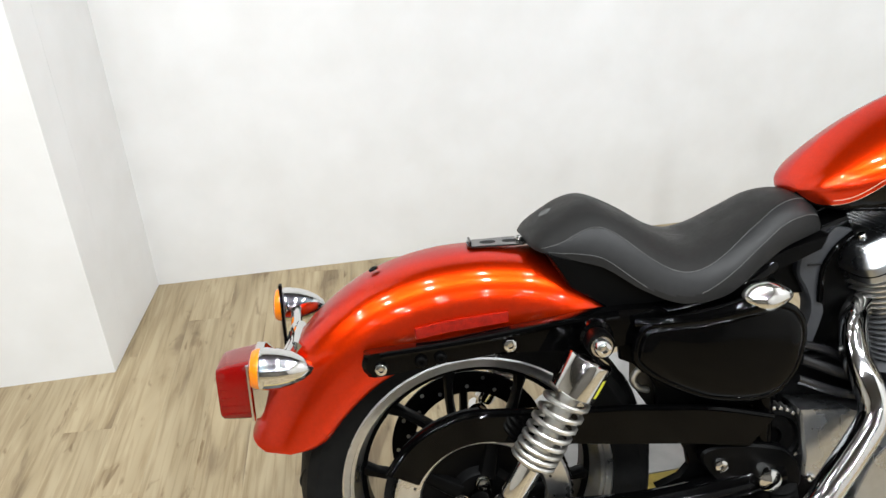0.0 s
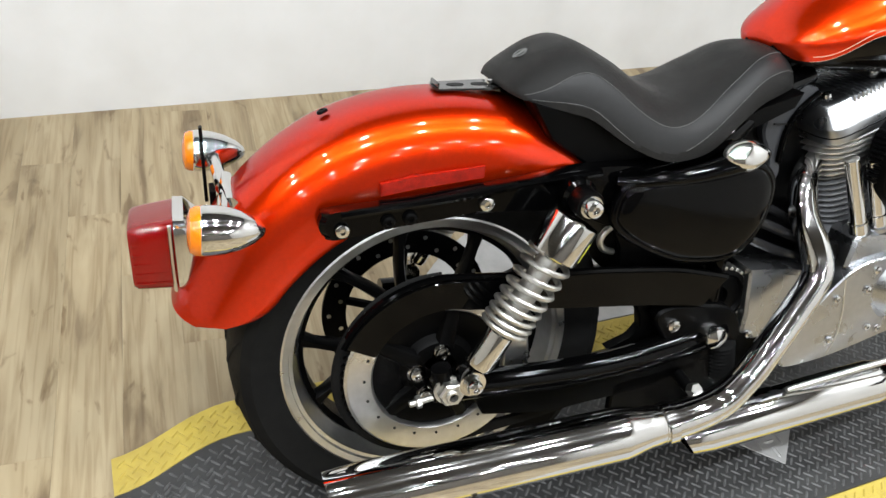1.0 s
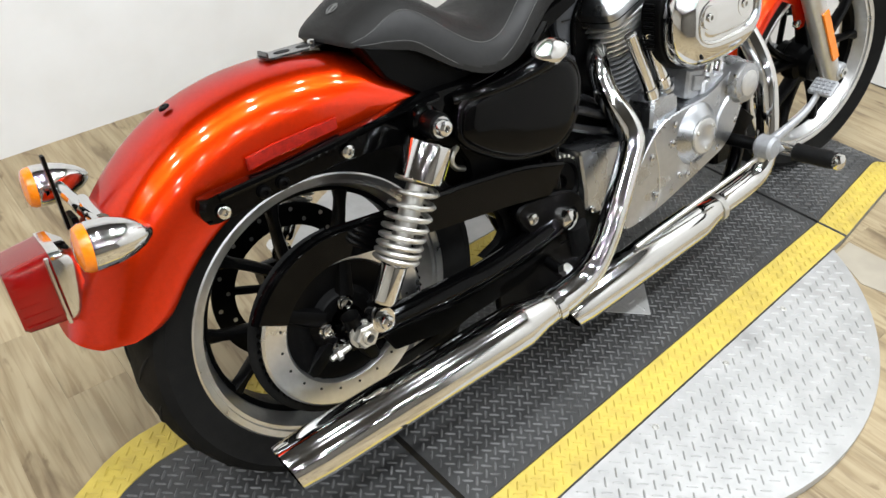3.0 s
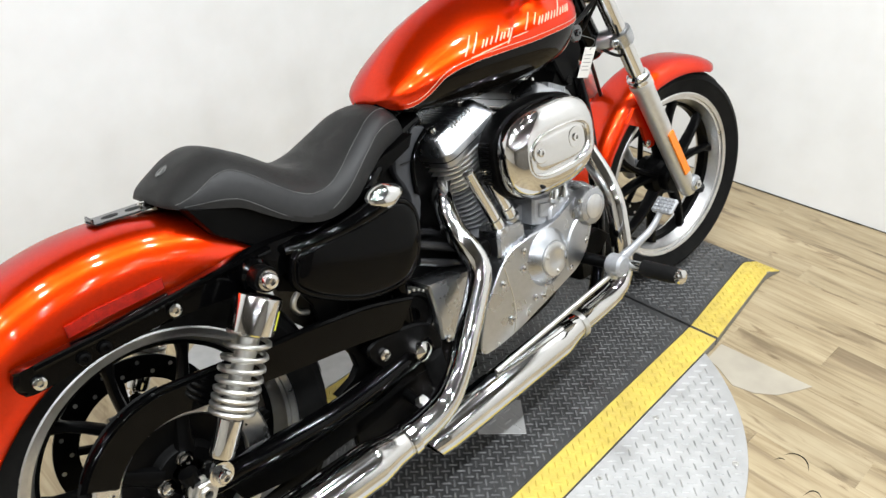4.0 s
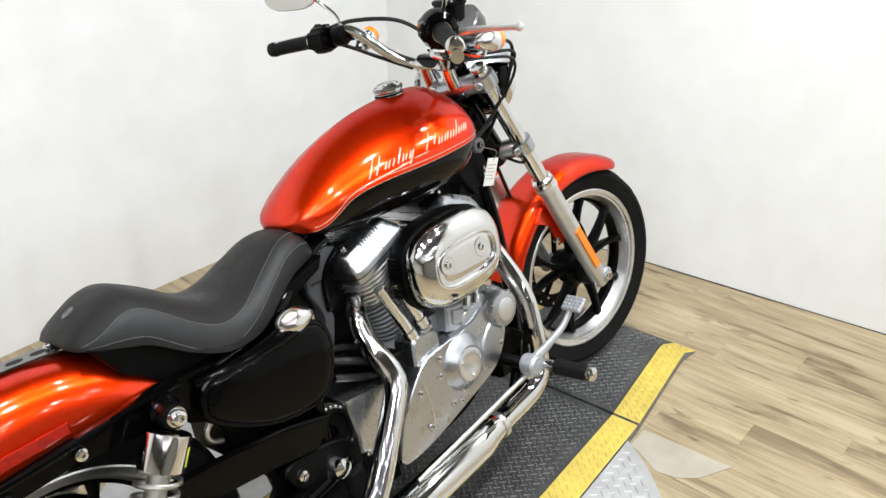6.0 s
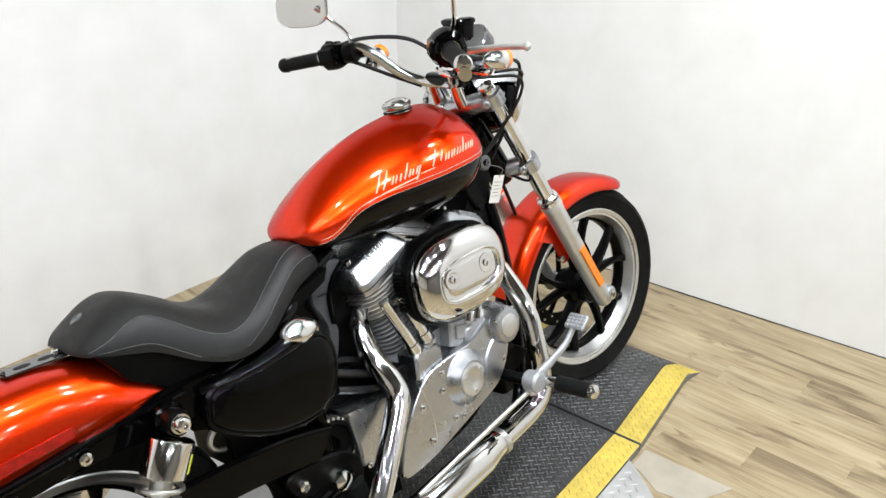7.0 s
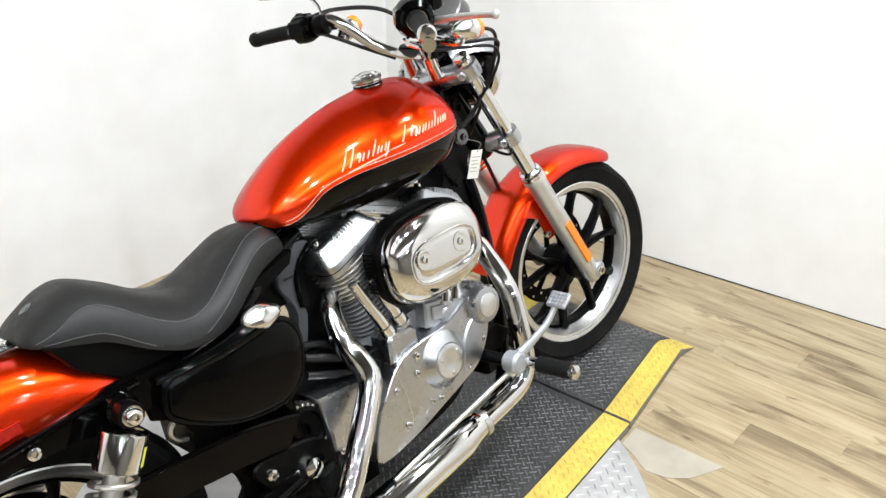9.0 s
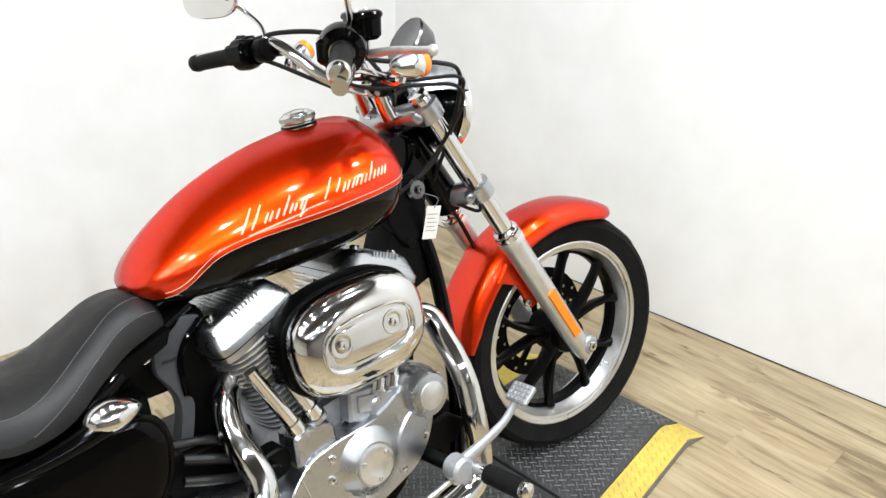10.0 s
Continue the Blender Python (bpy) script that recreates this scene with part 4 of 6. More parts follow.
part("steering_head", unite(rod(steer_at - steer_dir * 0.085, steer_at + steer_dir * 0.11, 0.036, 28), slab([(0.95, 0.79), (1.10, 0.91), (1.16, 0.86), (1.14, 0.72), (1.09, 0.70), (1.06, 0.75)], -0.03, 0.03, 0.004)), GLOSS_BLACK, bike, "gloss black steering head")
# dark blocks added to stop the view through the frame
part("frame_filler", unite(block((0.30, -0.085, 0.40), (0.52, 0.085, 0.63), 0.02), block((0.20, -0.075, 0.585), (0.34, 0.075, 0.655), 0.015), slab([(0.44, 0.60), (0.44, 0.66), (0.52, 0.705), (0.60, 0.735), (0.63, 0.70), (0.60, 0.60)], -0.045, 0.045, 0.004), block((0.50, -0.075, 0.16), (0.67, 0.105, 0.50), 0.012)), SATIN_BLACK, bike, "black filler blocks in the place of the battery tray and frame casting")
part("battery_panel", slab([(0.225, 0.60), (0.36, 0.615), (0.36, 0.44), (0.296, 0.44), (0.291, 0.478), (0.270, 0.512), (0.232, 0.530)], -0.086, -0.096, 0.003), SATIN_BLACK, bike, "black panel behind the rear shock")
part("wire_hook", tube([(0.269, -0.094, 0.514), (0.257, -0.095, 0.503), (0.254, -0.095, 0.490), (0.262, -0.095, 0.478), (0.280, -0.092, 0.470)], 0.0055, 10, 6), STEEL, bike, "plated hose clip")

# side cover with the oil tank
side_out = rounded([(0.252, 0.590), (0.275, 0.602), (0.344, 0.606), (0.393, 0.612), (0.444, 0.619), (0.484, 0.613), (0.506, 0.592), (0.511, 0.558), (0.503, 0.516), (0.486, 0.488), (0.463, 0.470), (0.42, 0.466), (0.359, 0.476), (0.300, 0.503), (0.262, 0.528), (0.244, 0.552)], 5)
cx, cz = 0.39, 0.545


def shrink(outline, k):
    return [(cx + (x - cx) * k, cz + (z - cz) * k) for x, z in outline]


rings = [[Vector((x, y, z)) for x, z in shrink(side_out, k)] for y, k in ((-0.085, 0.97), (-0.128, 1.0), (-0.141, 0.99), (-0.147, 0.965), (-0.1495, 0.93), (-0.1505, 0.8), (-0.151, 0.3))]
cover = part("side_cover", loft(rings), GLOSS_BLACK, bike, "gloss black oil tank side cover", smooth=60)
part("cover_trim", tube([(x, -0.137, z) for x, z in side_out[::3] + side_out[:1]], 0.0075, 12, 3), GLOSS_BLACK, cover)
part("filler_neck", tube([(0.245, -0.128, 0.604), (0.274, -0.136, 0.603), (0.302, -0.140, 0.605), (0.348, -0.142, 0.608), (0.398, -0.143, 0.616), (0.436, -0.143, 0.626)], [0.008, 0.010, 0.011, 0.013, 0.016, 0.020], 14, 5), GLOSS_BLACK, cover)
OC = axis((0.448, -0.149, 0.637), (0.05, -0.93, 0.36), (0, 0, 1))


def leaf(r, h):
    """A pointed oval ring."""
    out = []
    for k in range(40):
        t = 2 * math.pi * k / 40
        x = 0.041 * r * math.cos(t)
        w = 0.025 * r * math.sin(t) * (1.0 - 0.35 * max(0.0, math.cos(t)))
        out.append(OC @ Vector((x, w, h)))
    return out


part("oil_cap", loft([leaf(0.85, -0.02), leaf(1.0, -0.012), leaf(1.0, -0.004), leaf(0.92, 0.003), leaf(0.72, 0.009), leaf(0.42, 0.012), leaf(0.1, 0.013)]), CHROME, cover, "chrome leaf-shaped oil filler cap", smooth=60)
part("left_side_cover", loft([[Vector((x, -p.y, z)) for (x, z), p in zip([(q.x, q.z) for q in ring], ring)] for ring in rings]), GLOSS_BLACK, bike, smooth=60)
part("seat_bolt", domed((0.530, -0.060, 0.672), RIGHT, 0.0105, 0.012), CHROME, bike, "chrome seat mounting bolt")

# ---- engine ----
CR = Vector((0.83, 0, 0.36))


def cyl_frame(sign):
    z = Vector((sign * math.sin(radians(22.5)), 0, math.cos(radians(22.5))))
    x = Vector((math.cos(radians(22.5)), 0, -sign * math.sin(radians(22.5))))
    return Matrix.Translation(CR) @ Matrix((x, z.cross(x), z)).transposed().to_4x4()


def fin(z, rx, ry, t, p=3.2, ox=0.0):
    base = oval(0, 0, rx, ry, p, 32)
    small = oval(0, 0, rx - t * 0.6, ry - t * 0.6, p, 32)
    return loft([[Vector((x + ox, y, z)) for x, y in small], [Vector((x + ox, y, z + t * 0.3)) for x, y in base], [Vector((x + ox, y, z + t * 0.7)) for x, y in base], [Vector((x + ox, y, z + t)) for x, y in small]])


case = part("crankcase", slab(rounded([(0.61, 0.31), (0.63, 0.38), (0.72, 0.46), (0.83, 0.49), (0.95, 0.47), (0.985, 0.41), (0.965, 0.34), (0.90, 0.30), (0.76, 0.285)], 5), -0.105, 0.115, 0.006), CAST, bike, "silver powder-coated crankcase")
part("lower_crankcase", slab(rounded([(0.62, 0.22), (0.625, 0.29), (0.76, 0.30), (0.92, 0.31), (0.985, 0.35), (0.99, 0.29), (0.93, 0.22), (0.80, 0.19), (0.67, 0.19)], 5), -0.070, 0.100, 0.006), SATIN_BLACK, case, "dark lower crankcase")
for sign, nm in ((-1, "rear"), (1, "front")):
    Fm = cyl_frame(sign)
    cyl = part("cylinder", moved(lathe([(0, 0.08), (0.058, 0.08), (0.058, 0.26), (0, 0.26)], 32), Fm), SATIN_BLACK, bike, "finned silver " + nm + " cylinder")
    for k in range(11):
        part("fin", moved(fin(0.118 + k * 0.0112, 0.074, 0.082, 0.0036), Fm), CAST, cyl)
    head = part("cylinder_head", moved(unite(lathe([(0, 0.245), (0.066, 0.245), (0.066, 0.322), (0, 0.322)], 32)), Fm), SATIN_BLACK, bike, "finned silver " + nm + " cylinder head")
    for k in range(7):
        part("fin", moved(fin(0.240 + k * 0.0125, 0.076 + 0.001 * k, 0.090 + 0.005 * k, 0.0052), Fm), BRUSHED, head)
    box = []
    for z, rx, ry in ((0.318, 0.080, 0.116), (0.321, 0.083, 0.119), (0.346, 0.084, 0.121), (0.349, 0.083, 0.1195), (0.374, 0.070, 0.097), (0.378, 0.067, 0.094), (0.381, 0.060, 0.086)):
        box.append([Vector((x, y, z)) for x, y in oval(0, 0, rx, ry, 7.0, 64)])
    part("rocker_box", moved(loft(box), Fm), POLISHED, head, "polished aluminium rocker cover")
    part("rocker_gasket", moved(loft([[Vector((x, y, z)) for x, y in oval(0, 0, 0.0842, 0.1212, 7.0, 64)] for z in (0.3325, 0.3340)]), Fm), SATIN_BLACK, head)
    for bx, by in ((-0.045, -0.066), (0.048, -0.060), (-0.045, 0.066), (0.048, 0.060)):
        part("rocker_bolt", moved(unite(domed((bx, by, 0.379), (0, 0, 1), 0.0085, 0.010)), Fm), CHROME, head)
    for k in range(8):
        part("rocker_rib", moved(block((-0.022 + k * 0.0075, -0.100, 0.370), (-0.0185 + k * 0.0075, 0.050, 0.3830), 0.001), Fm), POLISHED, head)
# pushrod tubes
for a, b in (((0.662, -0.130, 0.612), (0.724, -0.132, 0.474)), ((0.708, -0.130, 0.608), (0.760, -0.132, 0.486)), ((0.935, -0.126, 0.62), (0.885, -0.132, 0.48)), ((0.968, -0.128, 0.62), (0.915, -0.132, 0.475))):
    a, b = Vector(a), Vector(b)
    d = (b - a).normalized()
    pr = part("pushrod_tube", lathe([(0, 0), (0.0115, 0), (0.0125, (b - a).length * 0.55), (0.0128, (b - a).length - 0.03), (0.0150, (b - a).length - 0.028), (0.0150, (b - a).length), (0, (b - a).length)], 20, axis(a, d)), CHROME, bike, "chrome pushrod tube")
    part("seal_ring", lathe([(0.013, 0), (0.018, 0), (0.018, 0.008), (0.013, 0.008)], 20, axis(b - d * 0.006, d), True), POLISHED, pr)
for x0, x1 in ((0.700, 0.782), (0.858, 0.942)):
    part("tappet_block", slab([(x0, 0.42), (x0 + 0.004, 0.472), (x0 + 0.016, 0.482), (x1 - 0.014, 0.482), (x1, 0.468), (x1, 0.42)], -0.09, -0.148, 0.006), POLISHED, bike, "polished tappet block")
part("regulator_block", unite(slab([(0.818, 0.450), (0.826, 0.505), (0.897, 0.495), (0.896, 0.435), (0.869, 0.428)], -0.08, -0.138, 0.005), slab([(0.836, 0.462), (0.840, 0.492), (0.878, 0.484), (0.876, 0.452)], -0.138, -0.143, 0.002), rod((0.85, -0.12, 0.50), (0.85, -0.12, 0.535), 0.012, 16), rod((0.90, -0.10, 0.49), (0.90, -0.10, 0.54), 0.009, 14)), CAST, bike, "silver engine bracket")
# gearcase cover on the right
gear_out = rounded([(0.618, 0.300), (0.640, 0.345), (0.705, 0.420), (0.770, 0.440), (0.860, 0.448), (0.945, 0.480), (0.985, 0.458), (0.986, 0.405), (0.964, 0.355), (0.930, 0.320), (0.872, 0.298), (0.800, 0.276), (0.720, 0.254), (0.655, 0.243), (0.612, 0.243), (0.606, 0.262)], 6)
gear = part("gearcase_cover", slab(gear_out, -0.10, -0.158, 0.0022), POLISHED, bike, "polished aluminium gearcase cover")
part("cover_relief", slab(rounded([(0.886, 0.325), (0.895, 0.39), (0.935, 0.430), (0.968, 0.41), (0.952, 0.360), (0.922, 0.328)], 5), -0.157, -0.1625, 0.004), POLISHED, gear)
part("cover_seam", tube([(0.703, -0.1575, 0.256), (0.708, -0.1585, 0.272), (0.713, -0.1585, 0.295), (0.711, -0.1585, 0.336), (0.704, -0.1585, 0.371), (0.697, -0.1575, 0.405)], 0.0016, 6, 5), STEEL, gear)
part("oil_pump", unite(slab(rounded([(0.64, 0.42), (0.645, 0.455), (0.69, 0.462), (0.70, 0.43), (0.675, 0.41)], 4), -0.09, -0.128, 0.004), rod((0.66, -0.12, 0.44), (0.66, -0.15, 0.44), 0.012, 16)), SATIN_BLACK, bike, "black oil fitting")
G = axis((0.829, -0.156, 0.3765), RIGHT)
part("timing_boss", lathe([(0.066, 0), (0.058, 0.008), (0.046, 0.016), (0.041, 0.020), (0, 0.020)], 48, G), POLISHED, gear)
part("timing_cover", lathe([(0, 0.018), (0.036, 0.018), (0.0372, 0.021), (0.036, 0.0245), (0.033, 0.0255), (0.018, 0.0255), (0.016, 0.0245), (0, 0.0245)], 48, G), MACHINED, gear, "brushed round timing cover")
for a in (0.6, 2.7, 4.8):
    part("cover_screw", domed((0.829 + 0.028 * math.cos(a), -0.180, 0.3765 + 0.028 * math.sin(a)), RIGHT, 0.005, 0.004, 12), STEEL, gear)
for bx, bz in ((0.757, 0.418), (0.750, 0.381), (0.687, 0.370), (0.775, 0.304), (0.811, 0.322), (0.848, 0.424), (0.897, 0.327), (0.70, 0.286), (0.80, 0.298), (0.955, 0.370)):
    part("cover_screw", domed((bx, -0.156, bz), RIGHT, 0.0075, 0.008, 16), CHROME, gear, "chrome cover screw")
N = axis((0.972, -0.100, 0.448), RIGHT)
nose = part("sensor_cover", lathe([(0.050, 0), (0.050, 0.038), (0.046, 0.044), (0.044, 0.066), (0.040, 0.076), (0.028, 0.079), (0.0, 0.079)], 48, N), POLISHED, bike, "round brushed aluminium cover")
part("cover_face", lathe([(0, 0.078), (0.026, 0.078), (0.027, 0.0805), (0.025, 0.0815), (0, 0.0815)], 40, N), MACHINED, nose)
for a in (0.9, 2.6, 4.4):
    part("cover_screw", domed(N @ Vector((0.0405 * math.cos(a), 0.0405 * math.sin(a), 0.068)), RIGHT, 0.0055, 0.006, 14), CHROME, nose)
sprock = part("sprocket_cover", slab([(0.524, 0.424), (0.60, 0.416), (0.668, 0.404), (0.672, 0.276), (0.640, 0.280), (0.600, 0.284), (0.562, 0.289), (0.534, 0.306), (0.535, 0.342)], -0.08, -0.128, 0.005), POLISHED, bike, "smooth silver sprocket cover")
part("cover_flange", slab([(0.520, 0.430), (0.60, 0.424), (0.640, 0.416), (0.640, 0.405), (0.60, 0.414), (0.524, 0.421)], -0.06, -0.131, 0.002), POLISHED, sprock)
PN = axis((0.487, -0.100, 0.372), RIGHT)
pin = part("drive_sprocket", lathe([(0.018, -0.016), (0.052, -0.016), (0.052, 0.012), (0.044, 0.014), (0.040, 0.008), (0.018, 0.008)], 40, PN, True), SATIN_BLACK, bike, "black toothed gearbox sprocket")
part("sprocket_tooth", unite(*[moved(block((0.050, -0.003, -0.015), (0.057, 0.003, 0.012), 0.001), PN @ Matrix.Rotation(2 * math.pi * k / 28, 4, "Z")) for k in range(28)]), STEEL, pin)["kind"] = "stuff"
bellows = [(0, 0)] + [(0.026 if k % 2 else 0.017, 0.0038 * k) for k in range(19)] + [(0, 0.0722)]
part("rubber_boot", lathe(bellows, 24, axis((0.500, -0.122, 0.292), (0.2, 0, -1))), RUBBER, bike, "ribbed black rubber boot")
for bx, bz in ((0.548, 0.303), (0.585, 0.298)):
    part("cover_screw", domed((bx, -0.126, bz), RIGHT, 0.0075, 0.008, 16), CHROME, sprock)
for line, r in (([(0.54, -0.09, 0.50), (0.61, -0.095, 0.47), (0.68, -0.098, 0.44), (0.72, -0.10, 0.43)], 0.009), ([(0.53, -0.10, 0.47), (0.59, -0.102, 0.445), (0.66, -0.10, 0.42)], 0.008),
                ([(0.52, -0.08, 0.53), (0.60, -0.07, 0.50), (0.66, -0.08, 0.46)], 0.008)):
    part("oil_line", tube(line, r, 10), HOSE, bike, "black rubber oil line")
part("primary_cover", slab(rounded([(0.52, 0.22), (0.52, 0.40), (0.62, 0.46), (0.85, 0.47), (1.0, 0.42), (1.03, 0.30), (0.95, 0.20), (0.75, 0.15), (0.60, 0.15)], 5), 0.115, 0.19, 0.012), POLISHED, bike, "polished primary chain cover")
part("intake_manifold", unite(rod((0.83, -0.12, 0.60), (0.83, 0.0, 0.60), 0.032, 24), rod((0.76, 0, 0.60), (0.90, 0, 0.60), 0.028, 20)), SATIN_BLACK, bike, "black intake throttle body")
part("rear_shroud", slab(rounded([(0.585, 0.47), (0.578, 0.60), (0.60, 0.70), (0.64, 0.715), (0.665, 0.62), (0.67, 0.50), (0.64, 0.46)], 5), -0.012, -0.040, 0.008), SATIN_BLACK, bike, "black shroud behind the rear cylinder")
part("air_duct", slab(rounded([(0.573, 0.720), (0.615, 0.712), (0.630, 0.704), (0.602, 0.682), (0.583, 0.655), (0.577, 0.628), (0.577, 0.589), (0.590, 0.565), (0.560, 0.480), (0.545, 0.488), (0.568, 0.567), (0.557, 0.607), (0.540, 0.643), (0.551, 0.686)], 3), -0.028, -0.062, 0.004), SHROUD, bike, "dark grey plastic engine shroud")
# a near-black bar gives the slot's shade; nothing is cut into the shroud
part("shroud_slot", block((0.556, -0.0645, 0.6515), (0.582, -0.0605, 0.6545), 0.0006), DARK_HOLE, bike)
part("shroud_edge", tube([(0.628, -0.064, 0.702), (0.602, -0.065, 0.681), (0.584, -0.066, 0.654), (0.579, -0.066, 0.628), (0.579, -0.066, 0.589)], 0.005, 8, 5), GLOSS_BLACK, bike, "gloss black shroud edge")
# air cleaner
AC = (0.848, 0.617)


def ac_ring(y, rx, rz, p=2.7, sx=0.0, sz=0.0, tilt=3.0):
    return [Vector((x, y, z)) for x, z in oval(AC[0] + sx, AC[1] + sz, rx, rz, p, 64, tilt)]


air = part("air_cleaner", loft([ac_ring(-0.112, 0.134, 0.089), ac_ring(-0.117, 0.1415, 0.0970), ac_ring(-0.150, 0.1425, 0.0980), ac_ring(-0.157, 0.1395, 0.0955)]), SATIN_BLACK, bike, "oval air cleaner with black base and chrome cover")
dome = [(-0.150, 0.127, 0.085), (-0.153, 0.1325, 0.0905), (-0.162, 0.1345, 0.0925), (-0.176, 0.1342, 0.0922), (-0.186, 0.1315, 0.0895), (-0.194, 0.1255, 0.0835), (-0.2005, 0.117, 0.075), (-0.2055, 0.1075, 0.0645), (-0.2085, 0.0985, 0.0540), (-0.2098, 0.0920, 0.0440), (-0.2085, 0.0895, 0.0415), (-0.2050, 0.088, 0.040)]
part("chrome_cover", loft([ac_ring(y, a, b) for y, a, b in dome]), CHROME, air, "domed chrome air cleaner cover", smooth=60)
pan = [(-0.2030, 0.0895, 0.0415), (-0.2045, 0.0870, 0.0390), (-0.2047, 0.0800, 0.0340), (-0.2062, 0.0760, 0.0315), (-0.2070, 0.0720, 0.0285), (-0.2078, 0.045, 0.016), (-0.2081, 0.015, 0.005)]
part("cover_insert", loft([ac_ring(y, a, b, 3.4, 0.004) for y, a, b in pan]), CHROME, air, "chrome centre panel of the cover", smooth=60)
part("insert_rim", tube(ac_ring(-0.2096, 0.0915, 0.0435, 3.0) + ac_ring(-0.2096, 0.0915, 0.0435, 3.0)[:1], 0.0022, 8, 1), CHROME, air, "raised chrome rim of the centre panel", smooth=60)
for bx, bz in ((0.790, 0.6220), (0.896, 0.6260)):
    B = axis((bx, -0.2066, bz), RIGHT)
    part("cover_bolt", lathe([(0.0225, -0.002), (0.0215, 0.0022), (0.019, 0.0028), (0.012, 0.0002), (0.0085, 0.0002), (0.0080, 0.0040), (0.0045, 0.0046), (0.004, 0.002), (0, 0.002)], 32, B), CHROME, air, "chrome bolt in a round dimple")
part("base_ribs", unite(*[block((0.7005, -0.149, 0.575 + k * 0.008), (0.708, -0.126, 0.579 + k * 0.008), 0.001) for k in range(11)]), SATIN_BLACK, air)

# ---- exhaust ----
rh = part("rear_header_pipe", tube([(0.670, -0.045, 0.580), (0.636, -0.072, 0.556), (0.623, -0.105, 0.509), (0.627, -0.140, 0.467), (0.629, -0.157, 0.437), (0.619, -0.166, 0.412), (0.579, -0.180, 0.365), (0.536, -0.194, 0.317), (0.497, -0.202, 0.270), (0.455, -0.205, 0.234), (0.40, -0.205, 0.215), (0.33, -0.205, 0.205)],
                               [0.022, 0.023, 0.0235, 0.024, 0.0245, 0.0245, 0.0245, 0.0245, 0.0245, 0.027, 0.030, 0.032], 24, 8), CHROME, bike, "polished chrome rear exhaust header", smooth=60)
part("clamp", lathe([(0.030, 0), (0.0345, 0), (0.0345, 0.016), (0.030, 0.016)], 28, axis((0.365, -0.205, 0.209), (-1, 0, -0.14)), True), CHROME, rh)
fh = part("front_header_pipe", tube([(0.985, -0.055, 0.570), (1.040, -0.062, 0.568), (1.0745, -0.076, 0.5498), (1.0785, -0.100, 0.5154), (1.0815, -0.127, 0.4715), (1.0822, -0.148, 0.422), (1.0790, -0.160, 0.360), (1.0785, -0.165, 0.2985), (1.0660, -0.168, 0.246), (1.018, -0.170, 0.212), (0.88, -0.165, 0.187)],
                                [0.021, 0.022, 0.0235, 0.024, 0.024, 0.024, 0.024, 0.0245, 0.026, 0.028], 24, 8), CHROME, bike, "polished chrome front exhaust header", smooth=60)
part("clamp", lathe([(0.028, 0), (0.0325, 0), (0.0325, 0.014), (0.028, 0.014)], 28, axis((0.90, -0.166, 0.187), (-1, 0, -0.1)), True), STEEL, fh)


def muffler(a, b, r, label, taper=0.08, slash=0.02):
    """A long chrome silencer from its inlet a to its open end b."""
    a, b = Vector(a), Vector(b)
    d = (b - a).normalized()
    L = (b - a).length
    A = axis(a, d, (0, 1, 0))
    prof = [(r * 0.72, 0), (r * 0.78, 0.004), (r * 0.80, 0.03), (r * 0.96, 0.06), (r, 0.075), (r, L * 0.55), (r * 1.0, L - taper), (r * 0.93, L - 0.004), (r * 0.915, L), (r * 0.86, L), (r * 0.85, L - 0.09)]
    n, k = 44, len(prof)
    vs, fs = lathe(prof, n)
    out = []
    for v in vs:
        w = max(0, (v.z - (L - 0.10)) / 0.10)
        out.append(Vector((v.x, v.y, v.z + w * slash * v.x / r)))
    fs = [f for f in fs if len(f) == 4]
    ob = part("muffler", moved((out, fs), A), CHROME, bike, label, smooth=60)
    part("baffle", lathe([(0, L - 0.085), (r * 0.86, L - 0.085), (r * 0.86, L - 0.08), (0, L - 0.08)], 32, A), DARK_HOLE, ob, "dark muffler bore")
    return ob


muffler((0.345, -0.205, 0.207), (-0.185, -0.205, 0.181), 0.043, "long chrome rear muffler with tapered tip", 0.05, 0.010)
muffler((0.890, -0.165, 0.187), (0.425, -0.165, 0.137), 0.041, "long chrome front muffler with slash-cut tip", 0.04, 0.022)
part("muffler_bracket", unite(slab([(0.30, 0.24), (0.52, 0.27), (0.56, 0.20), (0.42, 0.16), (0.30, 0.17)], -0.115, -0.128, 0.003), rod((0.425, -0.10, 0.245), (0.425, -0.165, 0.232), 0.010)), SATIN_BLACK, bike, "black muffler bracket")
part("bracket_bolt", unite(hexagon((0.425, -0.168, 0.235), (0, -0.8, 0.6), 0.012, 0.016)), STEEL, bike)

# ---- fuel tank ----
TX = [0.545, 0.552, 0.568, 0.602, 0.657, 0.720, 0.788, 0.855, 0.918, 0.972, 1.012, 1.036, 1.048, 1.054]
TZT = [0.786, 0.802, 0.823, 0.853, 0.889, 0.918, 0.941, 0.955, 0.964, 0.966, 0.960, 0.944, 0.918, 0.890]
TZB = [0.768, 0.758, 0.750, 0.744, 0.742, 0.742, 0.746, 0.752, 0.762, 0.774, 0.788, 0.804, 0.826, 0.850]
TW = [0.034, 0.056, 0.079, 0.099, 0.116, 0.131, 0.144, 0.154, 0.160, 0.157, 0.142, 0.114, 0.084, 0.046]
TS = [0.771, 0.762, 0.754, 0.760, 0.797, 0.812, 0.818, 0.823, 0.830, 0.836, 0.842, 0.852, 0.866, 0.872]


